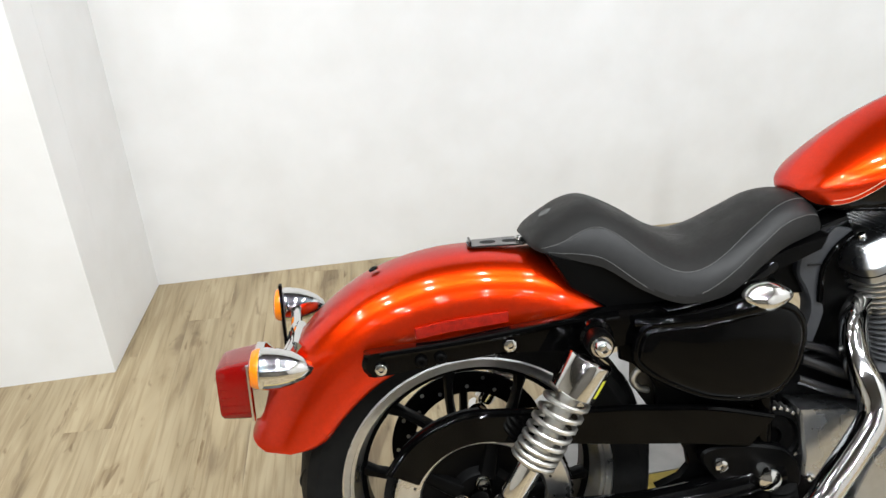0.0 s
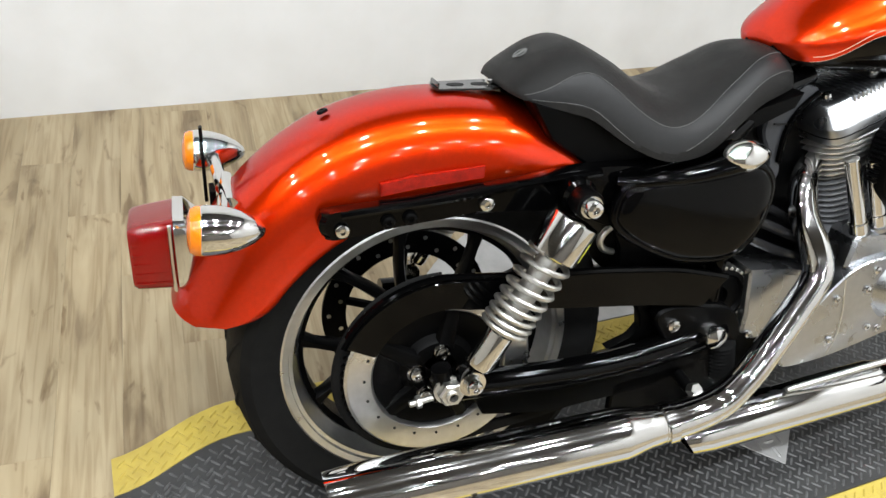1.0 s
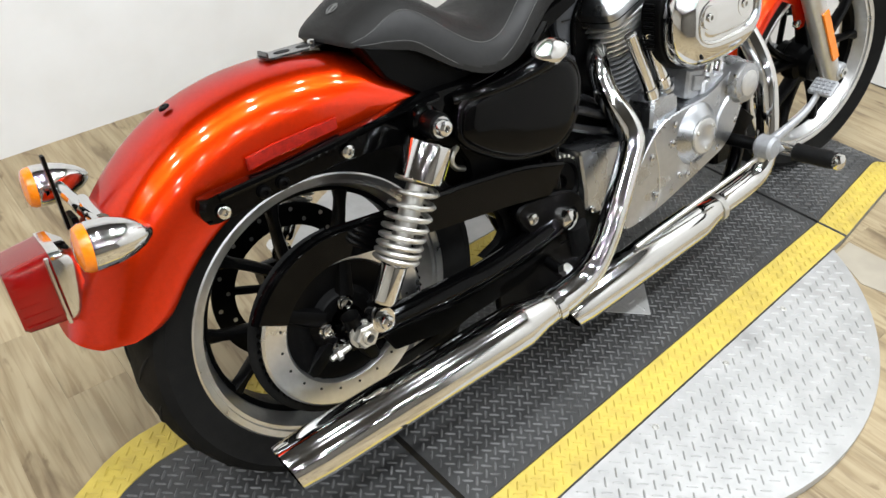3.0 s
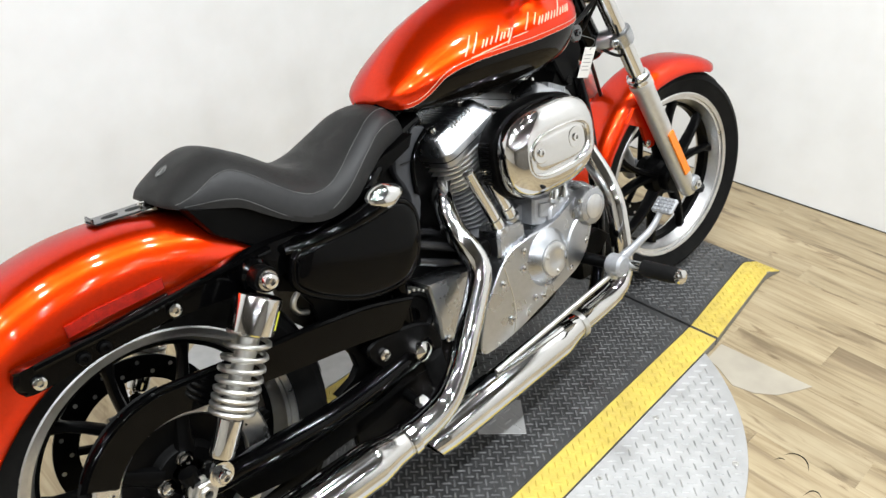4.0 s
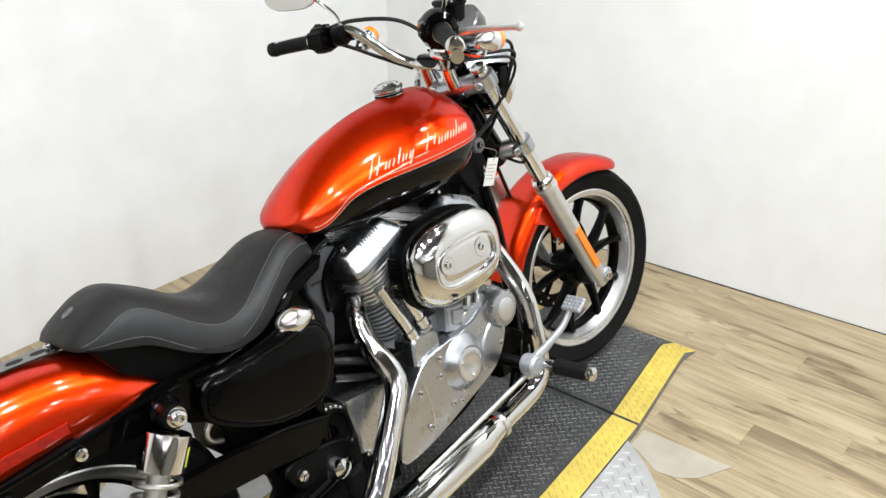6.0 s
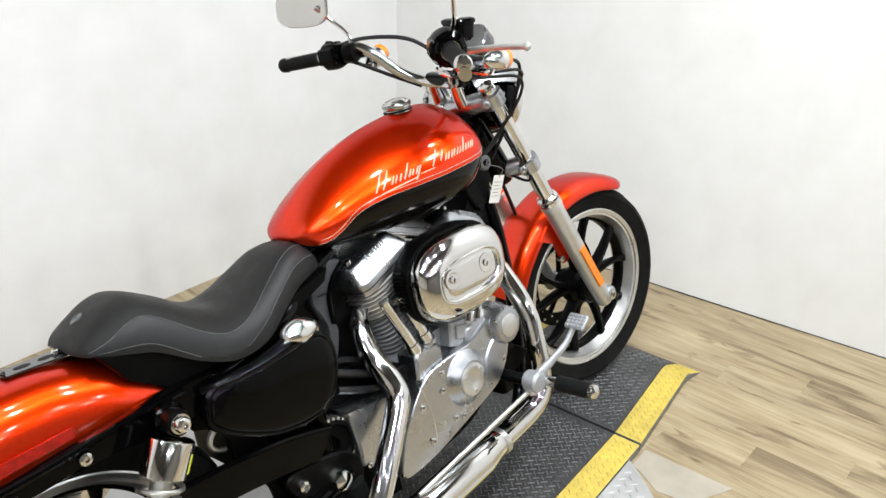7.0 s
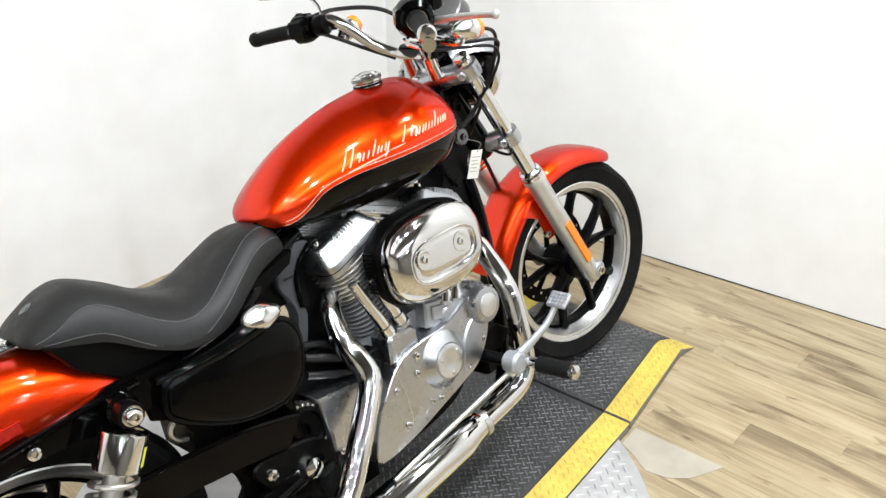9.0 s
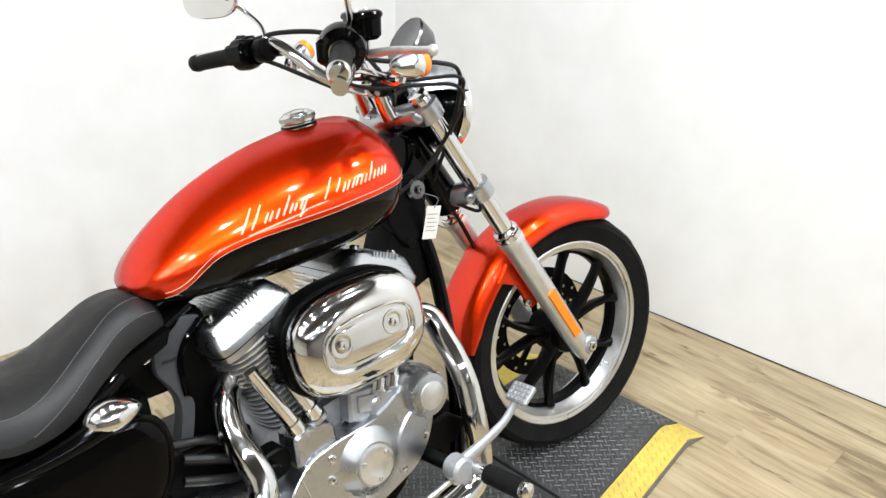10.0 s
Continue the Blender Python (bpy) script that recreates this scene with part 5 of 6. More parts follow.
def tank_half(x, z):
    zt, zb, w = smooth_at(TX, TZT, x), smooth_at(TX, TZB, x), smooth_at(TX, TW, x)
    u = min(max((z - zb) / (zt - zb), 0), 1)
    if u < 0.40:
        return w * (0.78 + 0.22 * math.sin(math.pi / 2 * (u / 0.40)) ** 0.8)
    return w * max(0.0, 1 - ((u - 0.40) / 0.60) ** 1.75) ** 0.74


def tank_ring(x, low=6, high=16):
    zt, zb, zs = smooth_at(TX, TZT, x), smooth_at(TX, TZB, x), smooth_at(TX, TS, x)
    zs = min(max(zs, zb + 0.002), zt - 0.01)
    zz = [zb + (zs - zb) * (k / low) for k in range(low + 1)] + [zs + (zt - zs) * math.sin(math.pi / 2 * k / high) for k in range(1, high)]
    side = [(tank_half(x, z), z) for z in zz]
    return [Vector((x, 0, zb))] + [Vector((x, -y, z)) for y, z in side] + [Vector((x, 0, zt))] + [Vector((x, y, z)) for y, z in reversed(side)]


txs = [TX[0] + (TX[-1] - TX[0]) * (1 - math.cos(math.pi * k / 64)) / 2 for k in range(65)]
tank_rings = [tank_ring(x) for x in txs]
nr = len(tank_rings[0])
tank_mesh = loft(tank_rings)
low_cols = set(range(0, 7)) | set(range(nr - 7, nr))
which = [1 if (len(f) == 4 and (i % nr) in low_cols) else 0 for i, f in enumerate(tank_mesh[1])]
tank = part("fuel_tank", tank_mesh, [PAINT, PANEL_BLACK], bike, "candy orange fuel tank with black lower panels", smooth=60, which=which)


def on_tank(x, z, s=-1, lift=0.0007):
    return Vector((x, s * (tank_half(x, z) + lift), z))


for s in (-1, 1):
    for off, r, nm in ((0.0, 0.0003, "pinstripe"), (0.0085, 0.00055, "pinstripe")):
        line = [on_tank(x, smooth_at(TX, TS, x) + off, s) for x in np.linspace(0.580, 1.040, 46)]
        part(nm, tube(line, r, 6, 1), CREAM, tank, "thin cream pinstripe")
    # plain slanted bars stand in for the maker's script
    strokes = []

    def bar(x, low, high, thick=0.0023, lean=0.85):
        base = 0.8285 + 0.135 * (x - 0.70)
        pts = [on_tank(x + lean * h, base + h, s, 0.0002) for h in (low, (low + high) / 2, high)]
        strokes.append(tube(pts, [thick * 0.8, thick, thick * 0.7], 8, 4, 0.5))

    def dash(x0, h0, x1, h1, thick=0.0015):
        pts = [on_tank(x0 + (x1 - x0) * u, 0.8285 + 0.135 * (x0 + (x1 - x0) * u - 0.70) + h0 + (h1 - h0) * u, s, 0.0002) for u in (0, 0.33, 0.66, 1)]
        strokes.append(tube(pts, [thick * 0.5, thick, thick, thick * 0.4], 8, 4, 0.5))
    for x, low, high in ((0.706, -0.004, 0.030), (0.722, -0.003, 0.030), (0.741, 0, 0.014), (0.749, 0, 0.014), (0.760, 0, 0.014), (0.772, 0, 0.028), (0.783, 0, 0.014), (0.791, 0.001, 0.012), (0.801, 0, 0.014), (0.808, -0.012, 0.014),
                         (0.846, 0, 0.030), (0.866, 0.004, 0.024), (0.880, 0, 0.014), (0.888, 0, 0.014), (0.898, 0, 0.014), (0.905, 0.001, 0.015), (0.915, 0, 0.014), (0.924, 0, 0.013), (0.933, 0, 0.028), (0.943, 0, 0.013), (0.952, 0.001, 0.013), (0.961, 0, 0.013), (0.969, 0, 0.013)):
        bar(x, low, high)
    dash(0.712, -0.0095, 0.806, -0.0065, 0.0014)
    dash(0.812, -0.0035, 0.852, -0.0040, 0.0012)
    part("tank_badge", unite(*strokes), CREAM, tank, "cream slanted bars in the place of a maker's script")
CAP = axis((0.912, 0.0, 0.964), (-0.09, 0, 1))
cap = part("fuel_cap", lathe([(0.0295, -0.006), (0.0295, 0.002), (0.0316, 0.004), (0.0324, 0.008), (0.0324, 0.014), (0.0303, 0.0175), (0.0271, 0.019), (0.0258, 0.0178), (0.0238, 0.0215), (0.0205, 0.023), (0.0195, 0.0218), (0.0131, 0.0245), (0.0066, 0.0258), (0.0, 0.026)], 48, CAP), CHROME, tank, "ribbed domed chrome fuel cap")
part("cap_rib", unite(*[lathe([(0, 0.011), (0.0013, 0.011), (0.0013, 0.0180), (0, 0.0180)], 5, CAP @ Matrix.Translation((0.0322 * math.cos(a), 0.0322 * math.sin(a), -0.003))) for a in [2 * math.pi * k / 60 for k in range(60)]]), CHROME, cap)["kind"] = "stuff"
part("cap_gasket", lathe([(0.028, -0.004), (0.0325, -0.004), (0.0325, 0.0002), (0.028, 0.0002)], 40, CAP, True), SATIN_BLACK, cap)

# ---- fork, front fender, lamp, bars ----
def fork_at(z, y=0.0):
    """A point on the fork's centre line at height z."""
    return Vector((AXLE_F[0] + (AXLE_F[2] - z) * math.tan(radians(RAKE)) - 0.016, y, z))


up = steer_dir
FY = 0.104
for s in (-1, 1):
    top, seal, foot = fork_at(0.985, s * FY), fork_at(0.655, s * FY), fork_at(0.318, s * FY)
    leg = part("fork_tube", unite(rod(seal - up * 0.04, top, 0.0205, 28), lathe([(0, 0), (0.021, 0), (0.019, 0.006), (0, 0.008)], 20, axis(top, up))), CHROME, bike, "polished chrome fork tube", STEER)
    L = (seal - foot).length
    part("slider", lathe([(0.010, -0.026), (0.020, -0.020), (0.0245, 0.0), (0.0255, 0.05), (0.0265, L * 0.6), (0.0275, L - 0.020), (0.030, L - 0.018), (0.030, L - 0.002), (0.026, L + 0.004), (0.0215, L + 0.008)], 32, axis(foot, up)), SLIDER, leg, "satin silver lower fork slider", STEER)
    part("dust_boot", unite(lathe([(0.0215, -0.002), (0.0295, 0), (0.0305, 0.006), (0.0295, 0.012), (0.0265, 0.013), (0.0275, 0.020), (0.0215, 0.026)], 32, axis(seal, up), True)), CHROME, leg, "chrome dust seal cover", STEER)
    q0, q1 = fork_at(0.505, s * FY), fork_at(0.375, s * FY)
    out = Vector((math.cos(radians(RAKE)), 0, math.sin(radians(RAKE))))
    face = Vector((0.0, s, 0))
    rb = loft([[p + out * dx + face * dy for dx, dy in ((-0.011, 0.0255), (0.011, 0.0255), (0.012, 0.027), (0.010, 0.031), (-0.010, 0.031), (-0.012, 0.027))] for p in (q1, q0)])
    part("reflector", rb, AMBER, leg, "amber fork reflector", STEER)
    part("axle_clamp", unite(rod((AXLE_F[0], s * (FY - 0.024), AXLE_F[2]), (AXLE_F[0], s * (FY + 0.026), AXLE_F[2]), 0.024, 24), rod((AXLE_F[0] - 0.02, s * FY, AXLE_F[2] - 0.034), (AXLE_F[0] + 0.004, s * FY, AXLE_F[2] - 0.005), 0.011)), CAST, leg, "", STEER)
    part("axle_end", hexagon((AXLE_F[0], s * (FY + 0.024), AXLE_F[2]), (0, s, 0), 0.014, 0.010, 0.006), CHROME, leg, "chrome front axle end", STEER)
    for q in (fork_at(0.545, s * (FY - 0.03)) + Vector((0.014, 0, -0.028)), fork_at(0.49, s * (FY - 0.032)) + Vector((-0.034, 0, -0.018))):
        part("fender_bolt", domed(q, (0, s, 0), 0.011, 0.012), CHROME, leg, "chrome fender bolt", STEER)
for z, nm, ext in ((0.775, "lower_fork_clamp", 0.0), (0.955, "upper_fork_clamp", 0.0)):
    c = fork_at(z)
    w = c - Vector((0.045, 0, 0.02))
    body = unite(tube([fork_at(z, -FY), w + Vector((0, -0.035, 0)), w + Vector((0, 0.035, 0)), fork_at(z, FY)], [0.024, 0.026, 0.026, 0.024], 14, 6),
                 *[lathe([(0.0205, -0.018), (0.029, -0.017), (0.030, 0), (0.029, 0.017), (0.0205, 0.018)], 28, axis(fork_at(z, s * FY), up), True) for s in (-1, 1)],
                 *[domed(fork_at(z, s * (FY + 0.006)) + Vector((-0.027, 0, -0.01)), (-0.5, s * 0.85, 0), 0.011, 0.012) for s in (-1, 1)])
    part(nm, body, POLISHED, bike, "polished aluminium fork clamp", STEER)
part("fork_stem_nut", hexagon(steer_at + up * 0.165, up, 0.022, 0.014), CHROME, bike, "", STEER)


def front_ring(a, t):
    R = float(np.interp(a, [58, 62, 90, 130, 155, 168], [0.332, 0.337, 0.340, 0.342, 0.338, 0.330]))
    half = 0.074
    flat = float(np.interp(a, [58, 61, 66, 75, 92, 130, 147, 160, 168.5], [0.010, 0.022, 0.032, 0.038, 0.042, 0.046, 0.044, 0.037, 0.020]))
    c, s = math.cos(radians(a)), math.sin(radians(a))
    w = float(np.interp(a, [58, 59.5, 62, 67, 76], [0.20, 0.48, 0.72, 0.90, 1.0]))
    prof = [(half * math.cos(q) ** 0.6, R - flat + flat * math.sin(q)) for q in [math.pi / 2 * k / 11 for k in range(11)]]
    full = [(-y, r) for y, r in prof] + [(0, R)] + [(y, r) for y, r in reversed(prof)]
    return [Vector((AXLE_F[0] + (r - t) * c, y * w * (1 - t * 12), AXLE_F[2] + (r - t) * s)) for y, r in full]


fa = [58 + (168.5 - 58) * k / 64 for k in range(65)]
ff = part("front_fender", loft([o + list(reversed(i)) for o, i in zip([front_ring(a, 0) for a in fa], [front_ring(a, 0.004) for a in fa])]), PAINT, bike, "candy orange front fender", STEER, smooth=50)
for s in (-1, 1):
    leg_out = [(-0.226, 0.215), (-0.200, 0.252), (-0.160, 0.252), (-0.137, 0.206), (-0.113, 0.150), (-0.118, 0.130), (-0.136, 0.126), (-0.152, 0.149), (-0.173, 0.194)]
    part("fender_bracket", slab([(AXLE_F[0] + x, AXLE_F[2] + z) for x, z in leg_out], s * 0.071, s * 0.079, 0.003), PAINT, ff, "orange fender mounting tab", STEER)

HL = Vector((1.258, 0, 0.935))
fwd = Vector((0.985, 0, -0.17))
lamp = part("headlight", lathe([(0, -0.105), (0.030, -0.100), (0.058, -0.080), (0.076, -0.045), (0.083, -0.01), (0.084, 0.012), (0.080, 0.016)], 48, axis(HL, fwd)), GLOSS_BLACK, bike, "round headlight with a black shell", STEER)
part("bezel", lathe([(0.078, 0.008), (0.087, 0.004), (0.089, 0.014), (0.087, 0.026), (0.080, 0.030), (0.077, 0.026)], 48, axis(HL, fwd), True), CHROME, lamp, "chrome headlight ring", STEER)
part("lens", lathe([(0, 0.036), (0.04, 0.033), (0.078, 0.024), (0.078, 0.020), (0, 0.030)], 48, axis(HL, fwd)), GLASS, lamp, "clear glass headlight lens", STEER)
part("reflector_bowl", lathe([(0, -0.03), (0.03, -0.025), (0.06, 0.0), (0.076, 0.018)], 40, axis(HL, fwd)), MIRROR, lamp, "", STEER)
vis = []
for a0 in range(13):
    a = radians(-62 + 124 * a0 / 12)
    vis.append(a)
A = axis(HL, fwd, (0, 1, 0))
part("headlight_visor", loft([[A @ Vector((-r * math.cos(a), r * math.sin(a), h)) for a in vis] for r, h in ((0.060, -0.105), (0.082, -0.085), (0.096, -0.04), (0.0955, 0.012), (0.090, 0.020), (0.0875, 0.016), (0.0925, -0.04), (0.079, -0.083), (0.058, -0.101))], False, False), POLISHED, lamp, "polished eyebrow headlight visor", STEER)

# handlebar, in the straight-ahead position
BARS = Matrix.Translation((0.002, 0.012, -0.003)) @ Matrix.Translation(steer_at) @ Matrix.Rotation(radians(-12.5), 4, steer_dir) @ Matrix.Translation(-steer_at)
BAR = [(0.866, 0.370, 1.068), (0.912, 0.296, 1.078), (0.952, 0.217, 1.094), (0.982, 0.172, 1.088), (1.030, 0.110, 1.032), (1.066, 0.06, 1.006), (1.078, 0.0, 1.003)]
bar_line = BAR + [(x, -y, z) for x, y, z in reversed(BAR[:-1])]
bars = part("handlebar", tube(bar_line, 0.0127, 18, 8), CHROME, bike, "chrome pullback handlebar", BARS, smooth=60)
gd = Vector((0.454, -0.891, 0.115)).normalized()
for s in (-1, 1):
    end = Vector((0.859, 0.382, 1.060)) if s > 0 else Vector((0.873, -0.357, 1.086))
    d = Vector((gd.x, gd.y * s, gd.z))
    part("grip", lathe([(0, 0), (0.0165, 0.0), (0.0185, 0.004), (0.0185, 0.010), (0.0172, 0.013)] + [(0.0172 if k % 2 else 0.0164, 0.015 + k * 0.0042) for k in range(24)] + [(0.019, 0.118), (0.0, 0.118)], 28, axis(end, d)), GRIP, bars, "black ribbed rubber grip", BARS)
    part("grip_end", lathe([(0, -0.010), (0.014, -0.009), (0.0172, -0.005), (0.0178, 0.003), (0.0, 0.003)], 28, axis(end, d)), CHROME if s < 0 else GRIP, bars, "", BARS)
    p = end + d * 0.122
    part("grip_collar", lathe([(0, 0), (0.0205, 0), (0.0205, 0.010), (0, 0.010)], 24, axis(p, d)), CHROME, bars, "", BARS)
    h = end + d * 0.132
    hm = axis(h, d, (1, 0, 0))
    sw = part("switch_housing", unite(lathe([(0, 0), (0.026, 0.0), (0.033 if s > 0 else 0.036, 0.008), (0.034 if s > 0 else 0.041, 0.026), (0.032 if s > 0 else 0.040, 0.042), (0.026, 0.056), (0, 0.058)], 32, hm), moved(block((-0.020, -0.040, 0.004), (0.020, -0.012, 0.050), 0.006), hm), moved(block((-0.034, -0.014, 0.008), (-0.016, 0.018, 0.046), 0.005), hm)), GLOSS_BLACK, bars, "black switch housing", BARS)
    part("switch_button", unite(*[moved(block((-0.038, -0.008 + k * 0.011, 0.014), (-0.033, -0.001 + k * 0.011, 0.022), 0.001), hm) for k in range(2)]), CABLE, sw, "", BARS)
    c = end + d * 0.195
    clamp = part("lever_clamp", unite(lathe([(0, 0), (0.022, 0.0), (0.024, 0.004), (0.024, 0.026), (0.022, 0.030), (0, 0.030)], 24, axis(c, d)), tube([c + d * 0.015, c + d * 0.012 + Vector((0.040, 0, -0.004))], [0.015, 0.012], 12, 2)), SATIN_BLACK, bars, "", BARS)
    pf = Vector((0.89, s * 0.454, 0))
    lv = [c + d * 0.012 + Vector((0.040, 0, -0.004)), c - d * 0.03 + pf * 0.070 + Vector((0, 0, -0.004)), c - d * 0.10 + pf * 0.085 + Vector((0, 0, -0.008)), c - d * 0.175 + pf * 0.090 + Vector((0, 0, -0.006))]
    if s < 0:
        lv = [lv[0], Vector((0.985, -0.215, 1.092)), Vector((1.000, -0.285, 1.098)), Vector((1.016, -0.375, 1.100))]
    part("brake_lever" if s < 0 else "clutch_lever", unite(tube(lv, [0.009, 0.0085, 0.007, 0.0065], 14, 6, 0.7), lathe([(0, -0.009), (0.006, -0.007), (0.009, 0), (0.006, 0.007), (0, 0.009)], 16, axis(lv[-1], d))), SLIDER, bars, "polished silver hand lever", BARS)
    mp = Vector((0.890, 0.302, 1.197)) if s > 0 else Vector((0.908, -0.338, 1.262))
    stem = [c + d * 0.015 + Vector((0.006, 0, 0.012)), Vector((0.962, s * 0.220, 1.130 if s > 0 else 1.150)), Vector((0.940, s * 0.255, 1.165 if s > 0 else 1.215)), mp + Vector((0.014, -s * 0.045, 0.0))]
    mir = part("mirror", loft([[axis(mp, (-0.86, -s * 0.51, 0.08), (0, 0, 1)) @ Vector((x, y, z)) for x, y in oval(0, 0, rx, ry, 3.0, 40)] for z, rx, ry in ((-0.022, 0.03, 0.016), (-0.018, 0.058, 0.032), (-0.006, 0.074, 0.045), (0.0, 0.075, 0.046), (0.002, 0.073, 0.044))]), CHROME, bike, "chrome-backed rear-view mirror", BARS)
    part("mirror_glass", loft([[axis(mp, (-0.86, -s * 0.51, 0.08), (0, 0, 1)) @ Vector((x, y, z)) for x, y in oval(0, 0, 0.0705, 0.0415, 3.0, 40)] for z in (0.0015, 0.0032)]), MIRROR, mir, "clear mirror glass", BARS)
    part("mirror_stem", tube(stem, [0.006, 0.005, 0.005, 0.006], 12, 6), CHROME, mir, "chrome mirror stem", BARS)
    bs = Vector((0.995, -0.233, 1.037)) if s < 0 else Vector((1.062, 0.210, 1.080))
    sd = Vector((-1, 0, 0)) if s < 0 else Vector((-0.86, 0, -0.5))
    sig = part("front_turn_signal", lathe([(0.0215, 0), (0.0228, 0.003), (0.0222, 0.018), (0.018, 0.038), (0.010, 0.052), (0, 0.057)], 36, axis(bs - sd * 0.02, sd)), CHROME, bike, "chrome bullet turn signal on the handlebar", ID)
    part("lens", lathe([(0, -0.017), (0.013, -0.0165), (0.020, -0.013), (0.0222, -0.006), (0.0222, 0.001), (0, 0.001)], 36, axis(bs - sd * 0.02, sd)), AMBER, sig, "amber lens", ID)
    part("stalk", tube([bs + sd * 0.012, bs + Vector((-0.02, -s * 0.01, -0.022)), BARS @ Vector((1.0, s * 0.150, 1.075 if s > 0 else 1.06))], 0.008, 10, 4), CHROME, sig, "", ID)
# brake reservoir over the right grip
rc = Vector((0.996, -0.190, 1.141))
res = part("brake_reservoir", loft([[rc + Vector((x, y, z)) for x, y in oval(0, 0, rx, ry, 4.0, 36)] for z, rx, ry in ((-0.030, 0.018, 0.021), (-0.024, 0.024, 0.028), (0.004, 0.026, 0.030), (0.005, 0.028, 0.032), (0.010, 0.029, 0.033), (0.014, 0.027, 0.031), (0.0165, 0.022, 0.026))]), GLOSS_BLACK, bike, "black brake fluid reservoir", BARS)
part("sight_glass", lathe([(0, 0), (0.010, 0), (0.011, 0.003), (0, 0.004)], 18, axis(rc + Vector((-0.0245, 0.006, -0.010)), (-1, 0, 0))), DIAL, res, "", BARS)
part("reservoir_screw", unite(domed(rc + Vector((-0.018, -0.020, 0.0155)), (0, 0, 1), 0.004, 0.003, 10), domed(rc + Vector((0.018, 0.020, 0.0155)), (0, 0, 1), 0.004, 0.003, 10)), STEEL, res, "", BARS)
part("inspection_tag", block((0.956, -0.238, 1.082), (0.960, -0.226, 1.106), 0.001), YELLOW_STICKER, res, "small yellow sticker", BARS)
# risers, clamp and speedometer
for s in (-1, 1):
    part("riser", unite(tube([(1.100, s * 0.045, 0.950), (1.088, s * 0.045, 0.980), (1.082, s * 0.045, 1.004)], [0.018, 0.016, 0.017], 18, 5)), CHROME, bike, "chrome handlebar riser", BARS)
part("bar_clamp", loft([[Vector((1.084 + x, y - 0.01, 1.010 + z)) for x, z in oval(0, 0, rx, rz, 3.0, 24)] for y, rx, rz in ((-0.062, 0.010, 0.008), (-0.055, 0.022, 0.016), (0.055, 0.022, 0.016), (0.062, 0.010, 0.008))]), GLOSS_BLACK, bike, "black handlebar clamp cover", BARS)
SP = axis((1.176, 0.0, 1.080), (-0.80, 0, 0.60))
sp = part("speedometer", lathe([(0, -0.055), (0.030, -0.050), (0.046, -0.030), (0.051, -0.006), (0.052, 0.004), (0.049, 0.008), (0.045, 0.006)], 44, SP), SMOKE, bike, "round speedometer in a dark metal shell", BARS)
part("dial", lathe([(0, 0.0055), (0.046, 0.0055), (0.046, 0.003), (0, 0.003)], 40, SP), DIAL, sp, "grey dial face", BARS)
part("speedometer_bracket", tube([(1.10, 0, 1.0), (1.14, 0, 1.02), (1.18, 0, 1.045)], 0.016, 12, 4), POLISHED, sp, "", BARS)


def cable(name, pts, r=0.0045, mat=None, label="black control cable"):
    return part(name, tube(pts, r, 8, 8), mat or CABLE, bike, label)


W = lambda *p: BARS @ Vector(p)
cable("brake_hose", [W(0.935, -0.235, 1.10), W(1.02, -0.20, 1.075), W(1.14, -0.17, 1.055), W(1.205, -0.135, 1.03), W(1.215, -0.11, 0.97), W(1.20, -0.09, 0.90), W(1.18, -0.04, 0.80)], 0.0042, None, "black brake hose")
cable("throttle_cable", [W(0.925, -0.20, 1.065), W(1.0, -0.17, 1.045), W(1.10, -0.16, 1.03), W(1.20, -0.14, 1.02), W(1.222, -0.11, 0.98), W(1.17, -0.08, 0.86), (1.06, -0.06, 0.80)], 0.0036)
cable("idle_cable", [W(0.925, -0.21, 1.058), W(1.0, -0.19, 1.032), W(1.09, -0.17, 1.022), W(1.19, -0.15, 1.005), W(1.21, -0.12, 0.95), W(1.15, -0.08, 0.85), (1.04, -0.06, 0.79)], 0.0036)
for s in (-1, 1):
    cable("cable_boot", [W(1.0, -0.175 + s * 0.008, 1.045 + s * 0.006), W(1.05, -0.168 + s * 0.008, 1.037 + s * 0.006)], 0.0075, GRIP, "black rubber cable boot")
    cable("cable_elbow", [W(0.925, -0.205 + s * 0.006, 1.062 + s * 0.004), W(0.96, -0.19 + s * 0.007, 1.050 + s * 0.005), W(1.0, -0.175 + s * 0.008, 1.045 + s * 0.006)], 0.006, CHROME, "chrome cable elbow")
cable("clutch_cable", [W(0.925, 0.235, 1.098), W(0.99, 0.18, 1.115), W(1.07, 0.09, 1.10), W(1.13, 0.03, 1.02), W(1.14, 0.02, 0.92), (1.10, 0.03, 0.80), (1.08, 0.06, 0.60)], 0.0050)
cable("switch_wiring", [W(0.90, 0.25, 1.07), W(0.95, 0.205, 1.065), W(1.02, 0.125, 1.022), W(1.06, 0.06, 0.995)], 0.0046)
cable("fork_cable", [W(1.17, -0.085, 0.94), W(1.215, -0.085, 0.86), W(1.245, -0.090, 0.79), W(1.262, -0.085, 0.735), W(1.225, -0.05, 0.755), W(1.19, -0.02, 0.80)], 0.0038)
cable("front_brake_line", [W(1.18, -0.02, 0.80), W(1.27, 0.03, 0.70), W(1.36, 0.07, 0.55), W(1.45, 0.08, 0.42)], 0.005)
part("horn_cover", unite(lathe([(0, 0), (0.020, 0), (0.022, 0.006), (0.018, 0.012), (0, 0.014)], 28, axis((1.103, -0.055, 0.80), RIGHT)), domed((1.103, -0.069, 0.80), RIGHT, 0.008, 0.006)), SMOKE, bike, "chrome ignition switch")
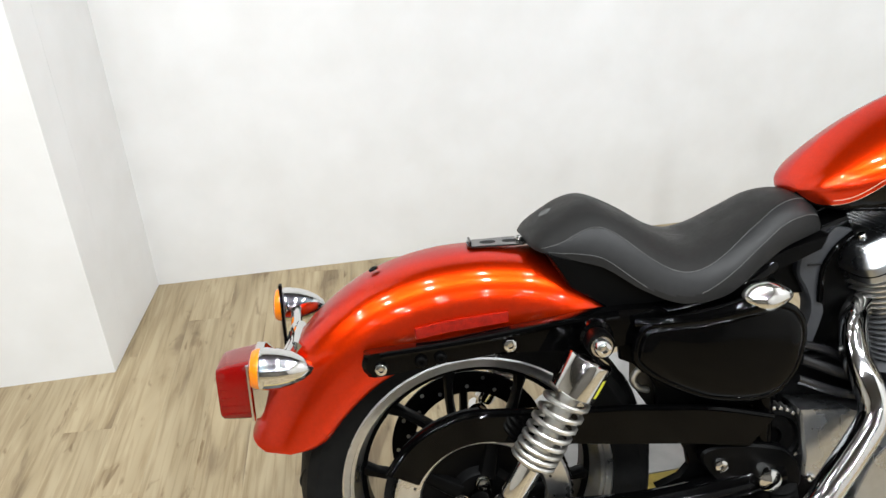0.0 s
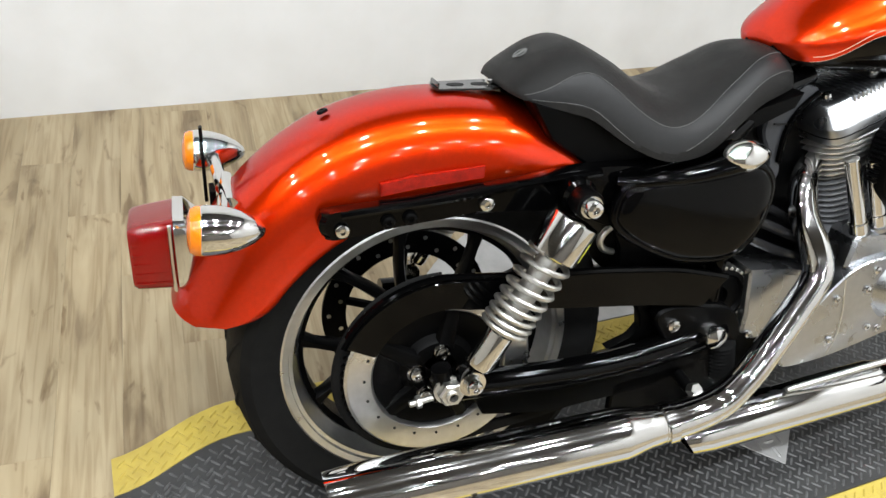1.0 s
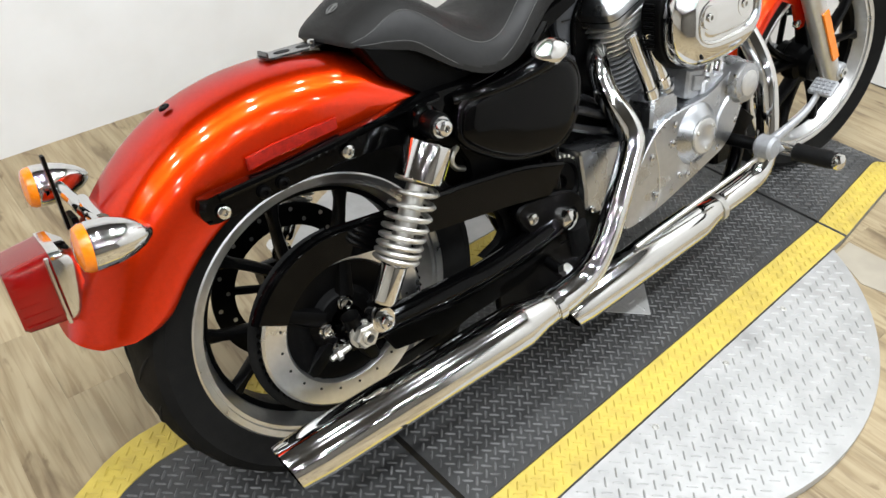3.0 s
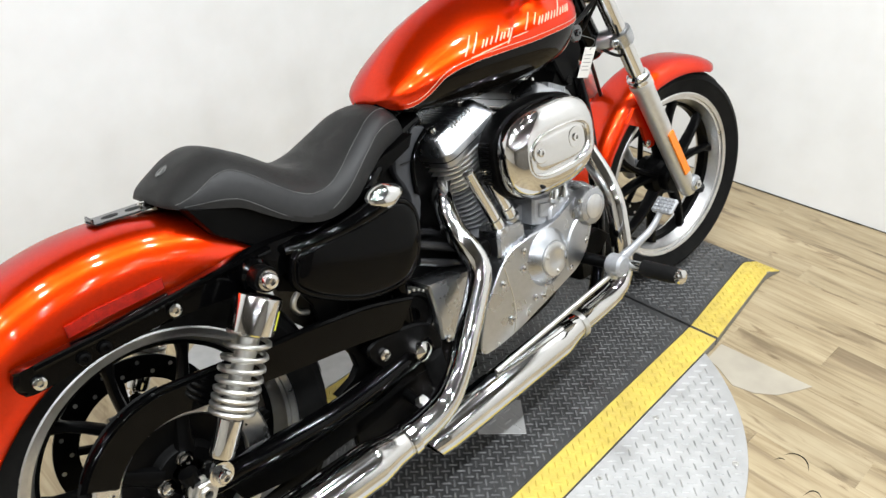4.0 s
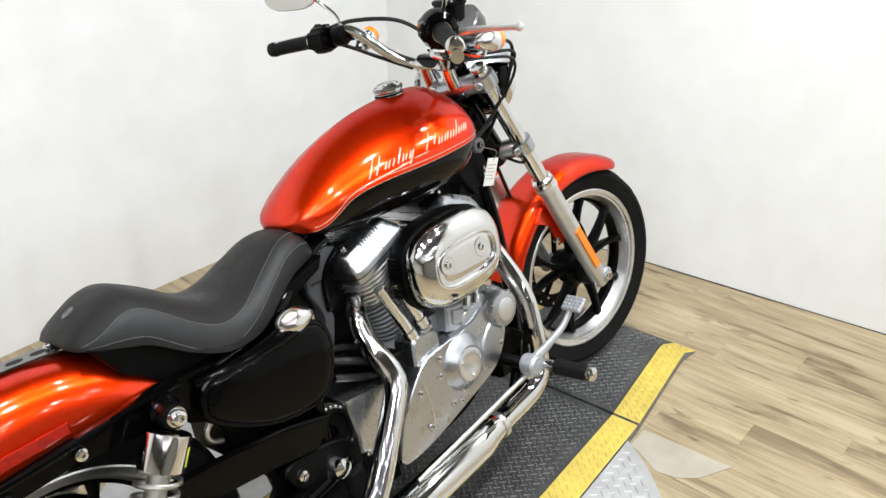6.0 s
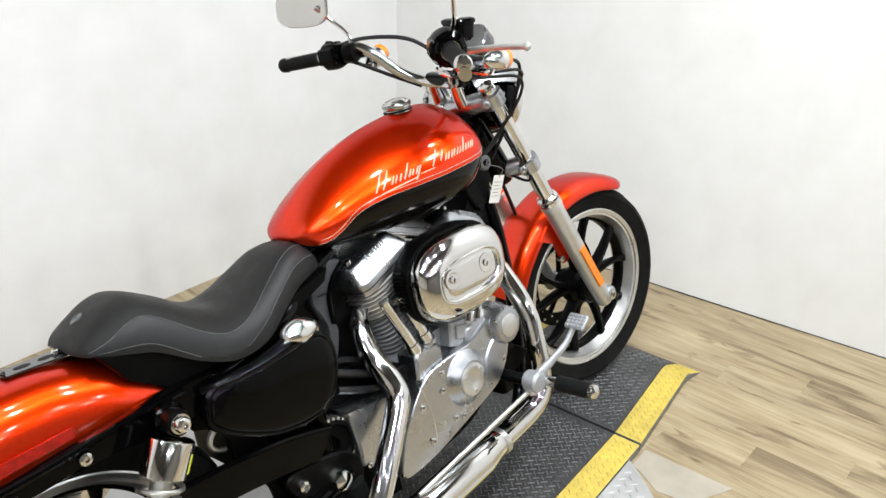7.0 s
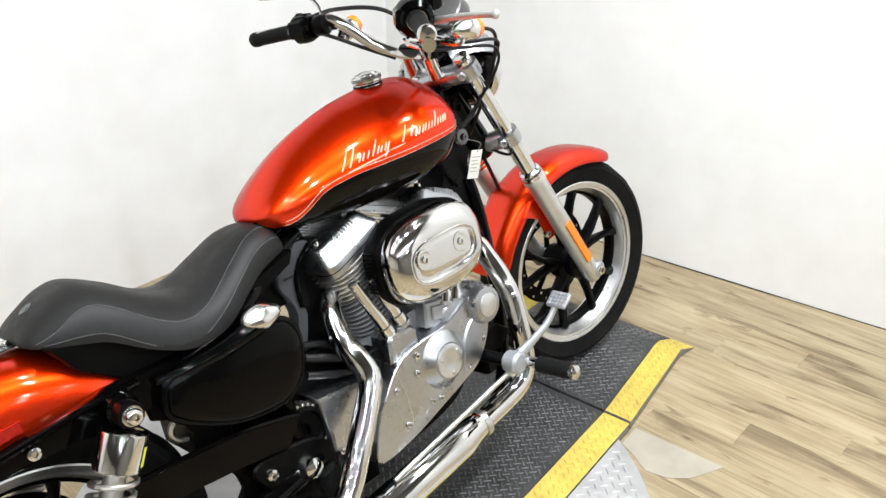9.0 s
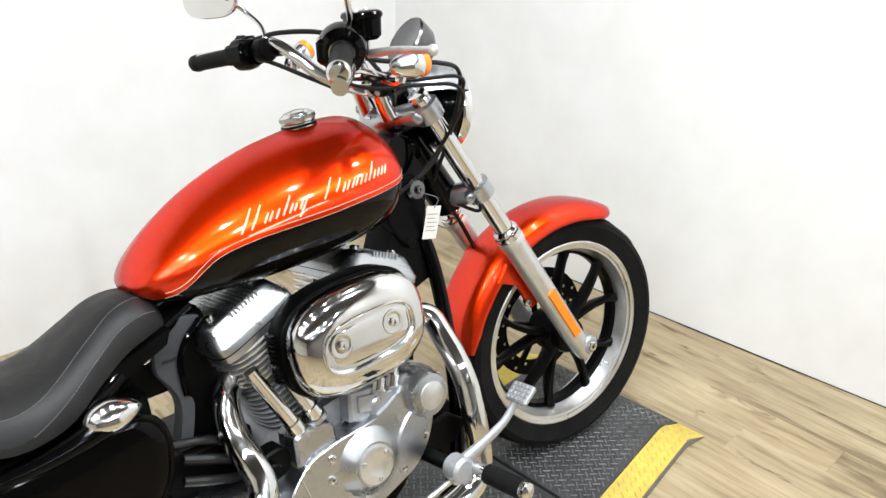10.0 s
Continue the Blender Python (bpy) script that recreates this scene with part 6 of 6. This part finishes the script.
part("ignition_bracket", slab([(1.03, 0.75), (1.03, 0.83), (1.11, 0.83), (1.13, 0.76), (1.10, 0.70), (1.06, 0.70)], -0.02, -0.055, 0.004), SATIN_BLACK, bike, "black ignition bracket")
part("engine_mount", unite(slab([(1.02, 0.68), (1.06, 0.76), (1.13, 0.72), (1.13, 0.62), (1.06, 0.60)], -0.045, 0.045, 0.004), hexagon((1.075, -0.048, 0.70), RIGHT, 0.012, 0.010)), SATIN_BLACK, bike, "black front engine mount")

# ---- foot controls ----
ped = part("brake_pedal", tube([(0.962, -0.235, 0.322), (0.985, -0.240, 0.335), (1.03, -0.245, 0.350), (1.075, -0.250, 0.368), (1.10, -0.255, 0.392), (1.106, -0.258, 0.408)], [0.019, 0.0135, 0.010, 0.0085, 0.008, 0.008], 16, 6, 0.8), CAST, bike, "silver forged brake pedal", smooth=60)
pd = axis((1.116, -0.262, 0.412), (-0.55, -0.10, 0.83), (0, 1, 0))
pp = part("pedal_pad", moved(block((-0.020, -0.025, -0.005), (0.020, 0.025, 0.005), 0.003), pd), CAST, ped, "silver ribbed pedal pad")
part("pad_stud", unite(*[moved(block((-0.0175 + i * 0.0092, -0.0218 + j * 0.0093, 0.005), (-0.0105 + i * 0.0092, -0.0150 + j * 0.0093, 0.0078), 0.001), pd) for i in range(4) for j in range(5)]), CAST, pp)
part("pedal_pivot", rod((0.962, -0.215, 0.322), (0.962, -0.256, 0.322), 0.025, 24), CAST, ped)
part("pedal_shaft", unite(rod((0.962, -0.115, 0.322), (0.962, -0.214, 0.322), 0.014, 20), slab([(0.93, 0.30), (0.93, 0.35), (1.05, 0.36), (1.09, 0.33), (1.05, 0.30)], -0.11, -0.125, 0.003)), SATIN_BLACK, ped)
part("pedal_rod", unite(rod((0.955, -0.225, 0.300), (0.62, -0.175, 0.205), 0.0055, 12), domed((0.955, -0.228, 0.300), RIGHT, 0.010, 0.010)), STEEL, bike, "plated rear brake rod")
peg = part("foot_peg", unite(rod((0.985, -0.225, 0.316), (0.990, -0.285, 0.314), 0.0125, 20), block((0.965, -0.245, 0.300), (1.005, -0.225, 0.332), 0.004)), CHROME, bike, "chrome foot peg with a black rubber sleeve")
part("peg_rubber", lathe([(0, 0), (0.015, 0), (0.0185, 0.003)] + [(0.0185 if k % 2 else 0.0178, 0.005 + 0.006 * k) for k in range(13)] + [(0.0165, 0.086), (0, 0.086)], 28, axis((0.989, -0.282, 0.314), (0.012, -1, -0.02))), GRIP, peg, "black rubber peg sleeve")
part("peg_cap", lathe([(0, 0), (0.0155, 0.0), (0.0165, 0.005), (0.0155, 0.012), (0.010, 0.016), (0, 0.017)], 24, axis((0.990, -0.368, 0.312), (0.012, -1, -0.02))), CHROME, peg, "chrome peg end")
part("left_foot_peg", unite(rod((0.985, 0.11, 0.316), (0.99, 0.28, 0.314), 0.0125, 16), rod((0.99, 0.28, 0.314), (0.99, 0.36, 0.312), 0.018, 20)), GRIP, bike)
stand = part("side_stand", tube([(0.90, 0.110, 0.150), (0.885, 0.17, 0.105), (0.870, 0.232, 0.074), (0.85, 0.262, 0.0745)], [0.014, 0.012, 0.011, 0.010], 14, 5), GLOSS_BLACK, bike, "black side stand")
part("voltage_box", block((1.06, -0.05, 0.20), (1.12, 0.05, 0.34), 0.008), SATIN_BLACK, bike, "black regulator between the frame tubes")

# ---- paper tag on the ignition ----
tag = new("key_tag", None)
bpy.context.view_layer.update()
tw = bike.matrix_world
tagged(tag, "small white paper tag hanging from the ignition", "tag")
tp = tw @ Vector((1.121, -0.090, 0.770))
TM = Matrix.Translation(tp) @ pose(0, 0, 0, 4, 6, -22)
part("paper", moved(block((-0.015, -0.0006, -0.078), (0.015, 0.0006, -0.006), 0.0004), TM), PAPER, tag)
for k in range(5):
    part("writing_bar", moved(block((-0.011, -0.0011, -0.024 - k * 0.009), (0.010 - 0.004 * (k % 2), -0.0008, -0.0225 - k * 0.009), 0.0001), TM), INK, tag)
part("tag_string", tube([TM @ Vector((0, 0, -0.012)), TM @ Vector((0.003, -0.004, 0.012)), tw @ Vector((1.103, -0.074, 0.795))], 0.0009, 6, 4), THREAD, tag)

# ---- floor planks ----
PW, PL = 0.118, 0.914
cache = {}


def plank_mesh(w, l):
    key = (round(w, 3), round(l, 3))
    if key not in cache:
        e = 0.0002
        cache[key] = mesh_of("plank", loft([[(0.0001, 0.0001, -0.003), (w - 0.0001, 0.0001, -0.003), (w - 0.0001, l - 0.0001, -0.003), (0.0001, l - 0.0001, -0.003)],
                                            [(0.0001, 0.0001, -0.0002), (w - 0.0001, 0.0001, -0.0002), (w - 0.0001, l - 0.0001, -0.0002), (0.0001, l - 0.0001, -0.0002)],
                                            [(e, e, 0), (w - e, e, 0), (w - e, l - e, 0), (e, l - e, 0)]]), PLANK, 0)
    return cache[key]


def plank_runs(x0, x1, y0, y1):
    out = []
    x = x0
    col = 0
    while x < x1 - 0.01:
        w = min(PW, x1 - x)
        y = y0
        first = PL * (0.25 + 0.25 * ((col * 3) % 4) - 0.12)
        while y < y1 - 0.01:
            l = min(first if y == y0 else PL, y1 - y)
            out.append((x, y, w, l))
            y += l
        x += w
        col += 1
    return out


LAY = pose(0, 0, 0, 0, 0, -4.0)


def indoors(x, y, w, l):
    """True where some of the plank lies inside the room."""
    pts = [LAY @ Vector((x + a * w, y + b * l, 0)) for a in (0, 0.5, 1) for b in (0, 0.25, 0.5, 0.75, 1)]
    return any(LEFT < p.x < FRONT and NEAR < p.y < BACK for p in pts) and all(LEFT - 1 < p.x < FRONT + THICK and p.y < BACK + 0.95 for p in pts)


nearby = plank_runs(-1.9, FRONT + 0.6, -1.3, BACK + 0.6)
def trimmed(x, y, w, l):
    """Cuts a plank off under the wall that it runs into."""
    p = LAY @ Vector((x, y, 0))
    end = (BACK if p.x > NOTCH_X - 0.05 else NOTCH_Y) + 0.06
    return x, y, w, round(min(l, (end - p.y) / math.cos(radians(4.0))), 3)


runs = [r for r in (trimmed(*q) for q in nearby if indoors(*q)) if r[3] > 0.02]
rest = [trimmed(*r) for r in plank_runs(-1.9 - PW * 26, -1.9, NEAR, BACK) + plank_runs(-1.9, FRONT + 0.4, NEAR - 0.1, -1.302) if indoors(*r)]
rest = [r for r in rest if r[3] > 0.02]
part("plank", unite(*[moved(loft([[(0.0006, 0.0006, -0.002), (w - 0.0006, 0.0006, -0.002), (w - 0.0006, l - 0.0006, -0.002), (0.0006, l - 0.0006, -0.002)], [(0.001, 0.001, 0), (w - 0.001, 0.001, 0), (w - 0.001, l - 0.001, 0), (0.001, l - 0.001, 0)]]), LAY @ Matrix.Translation((x, y, 0))) for x, y, w, l in rest]), PLANK, floor, smooth=0)["kind"] = "stuff"
for x, y, w, l in runs:
    ob = new("plank", plank_mesh(w, l))
    ob.parent = floor
    ob.matrix_local = LAY @ Matrix.Translation((x, y, 0))

# ---- dark rub marks on the floor ----
for line in ([(1.104, -0.650), (1.122, -0.664), (1.127, -0.682), (1.116, -0.700), (1.093, -0.711)], [(1.015, -0.727), (1.040, -0.735), (1.046, -0.748), (1.036, -0.760)], [(1.075, -0.640), (1.088, -0.648), (1.092, -0.662)]):
    part("scuff_mark", tube([(x, y, -0.0006) for x, y in line], [0.0006] + [0.0028] * (len(line) - 2) + [0.0006], 8, 5, 0.5), RUBBER, floor, "dark rubber scuff on the floor", smooth=60)
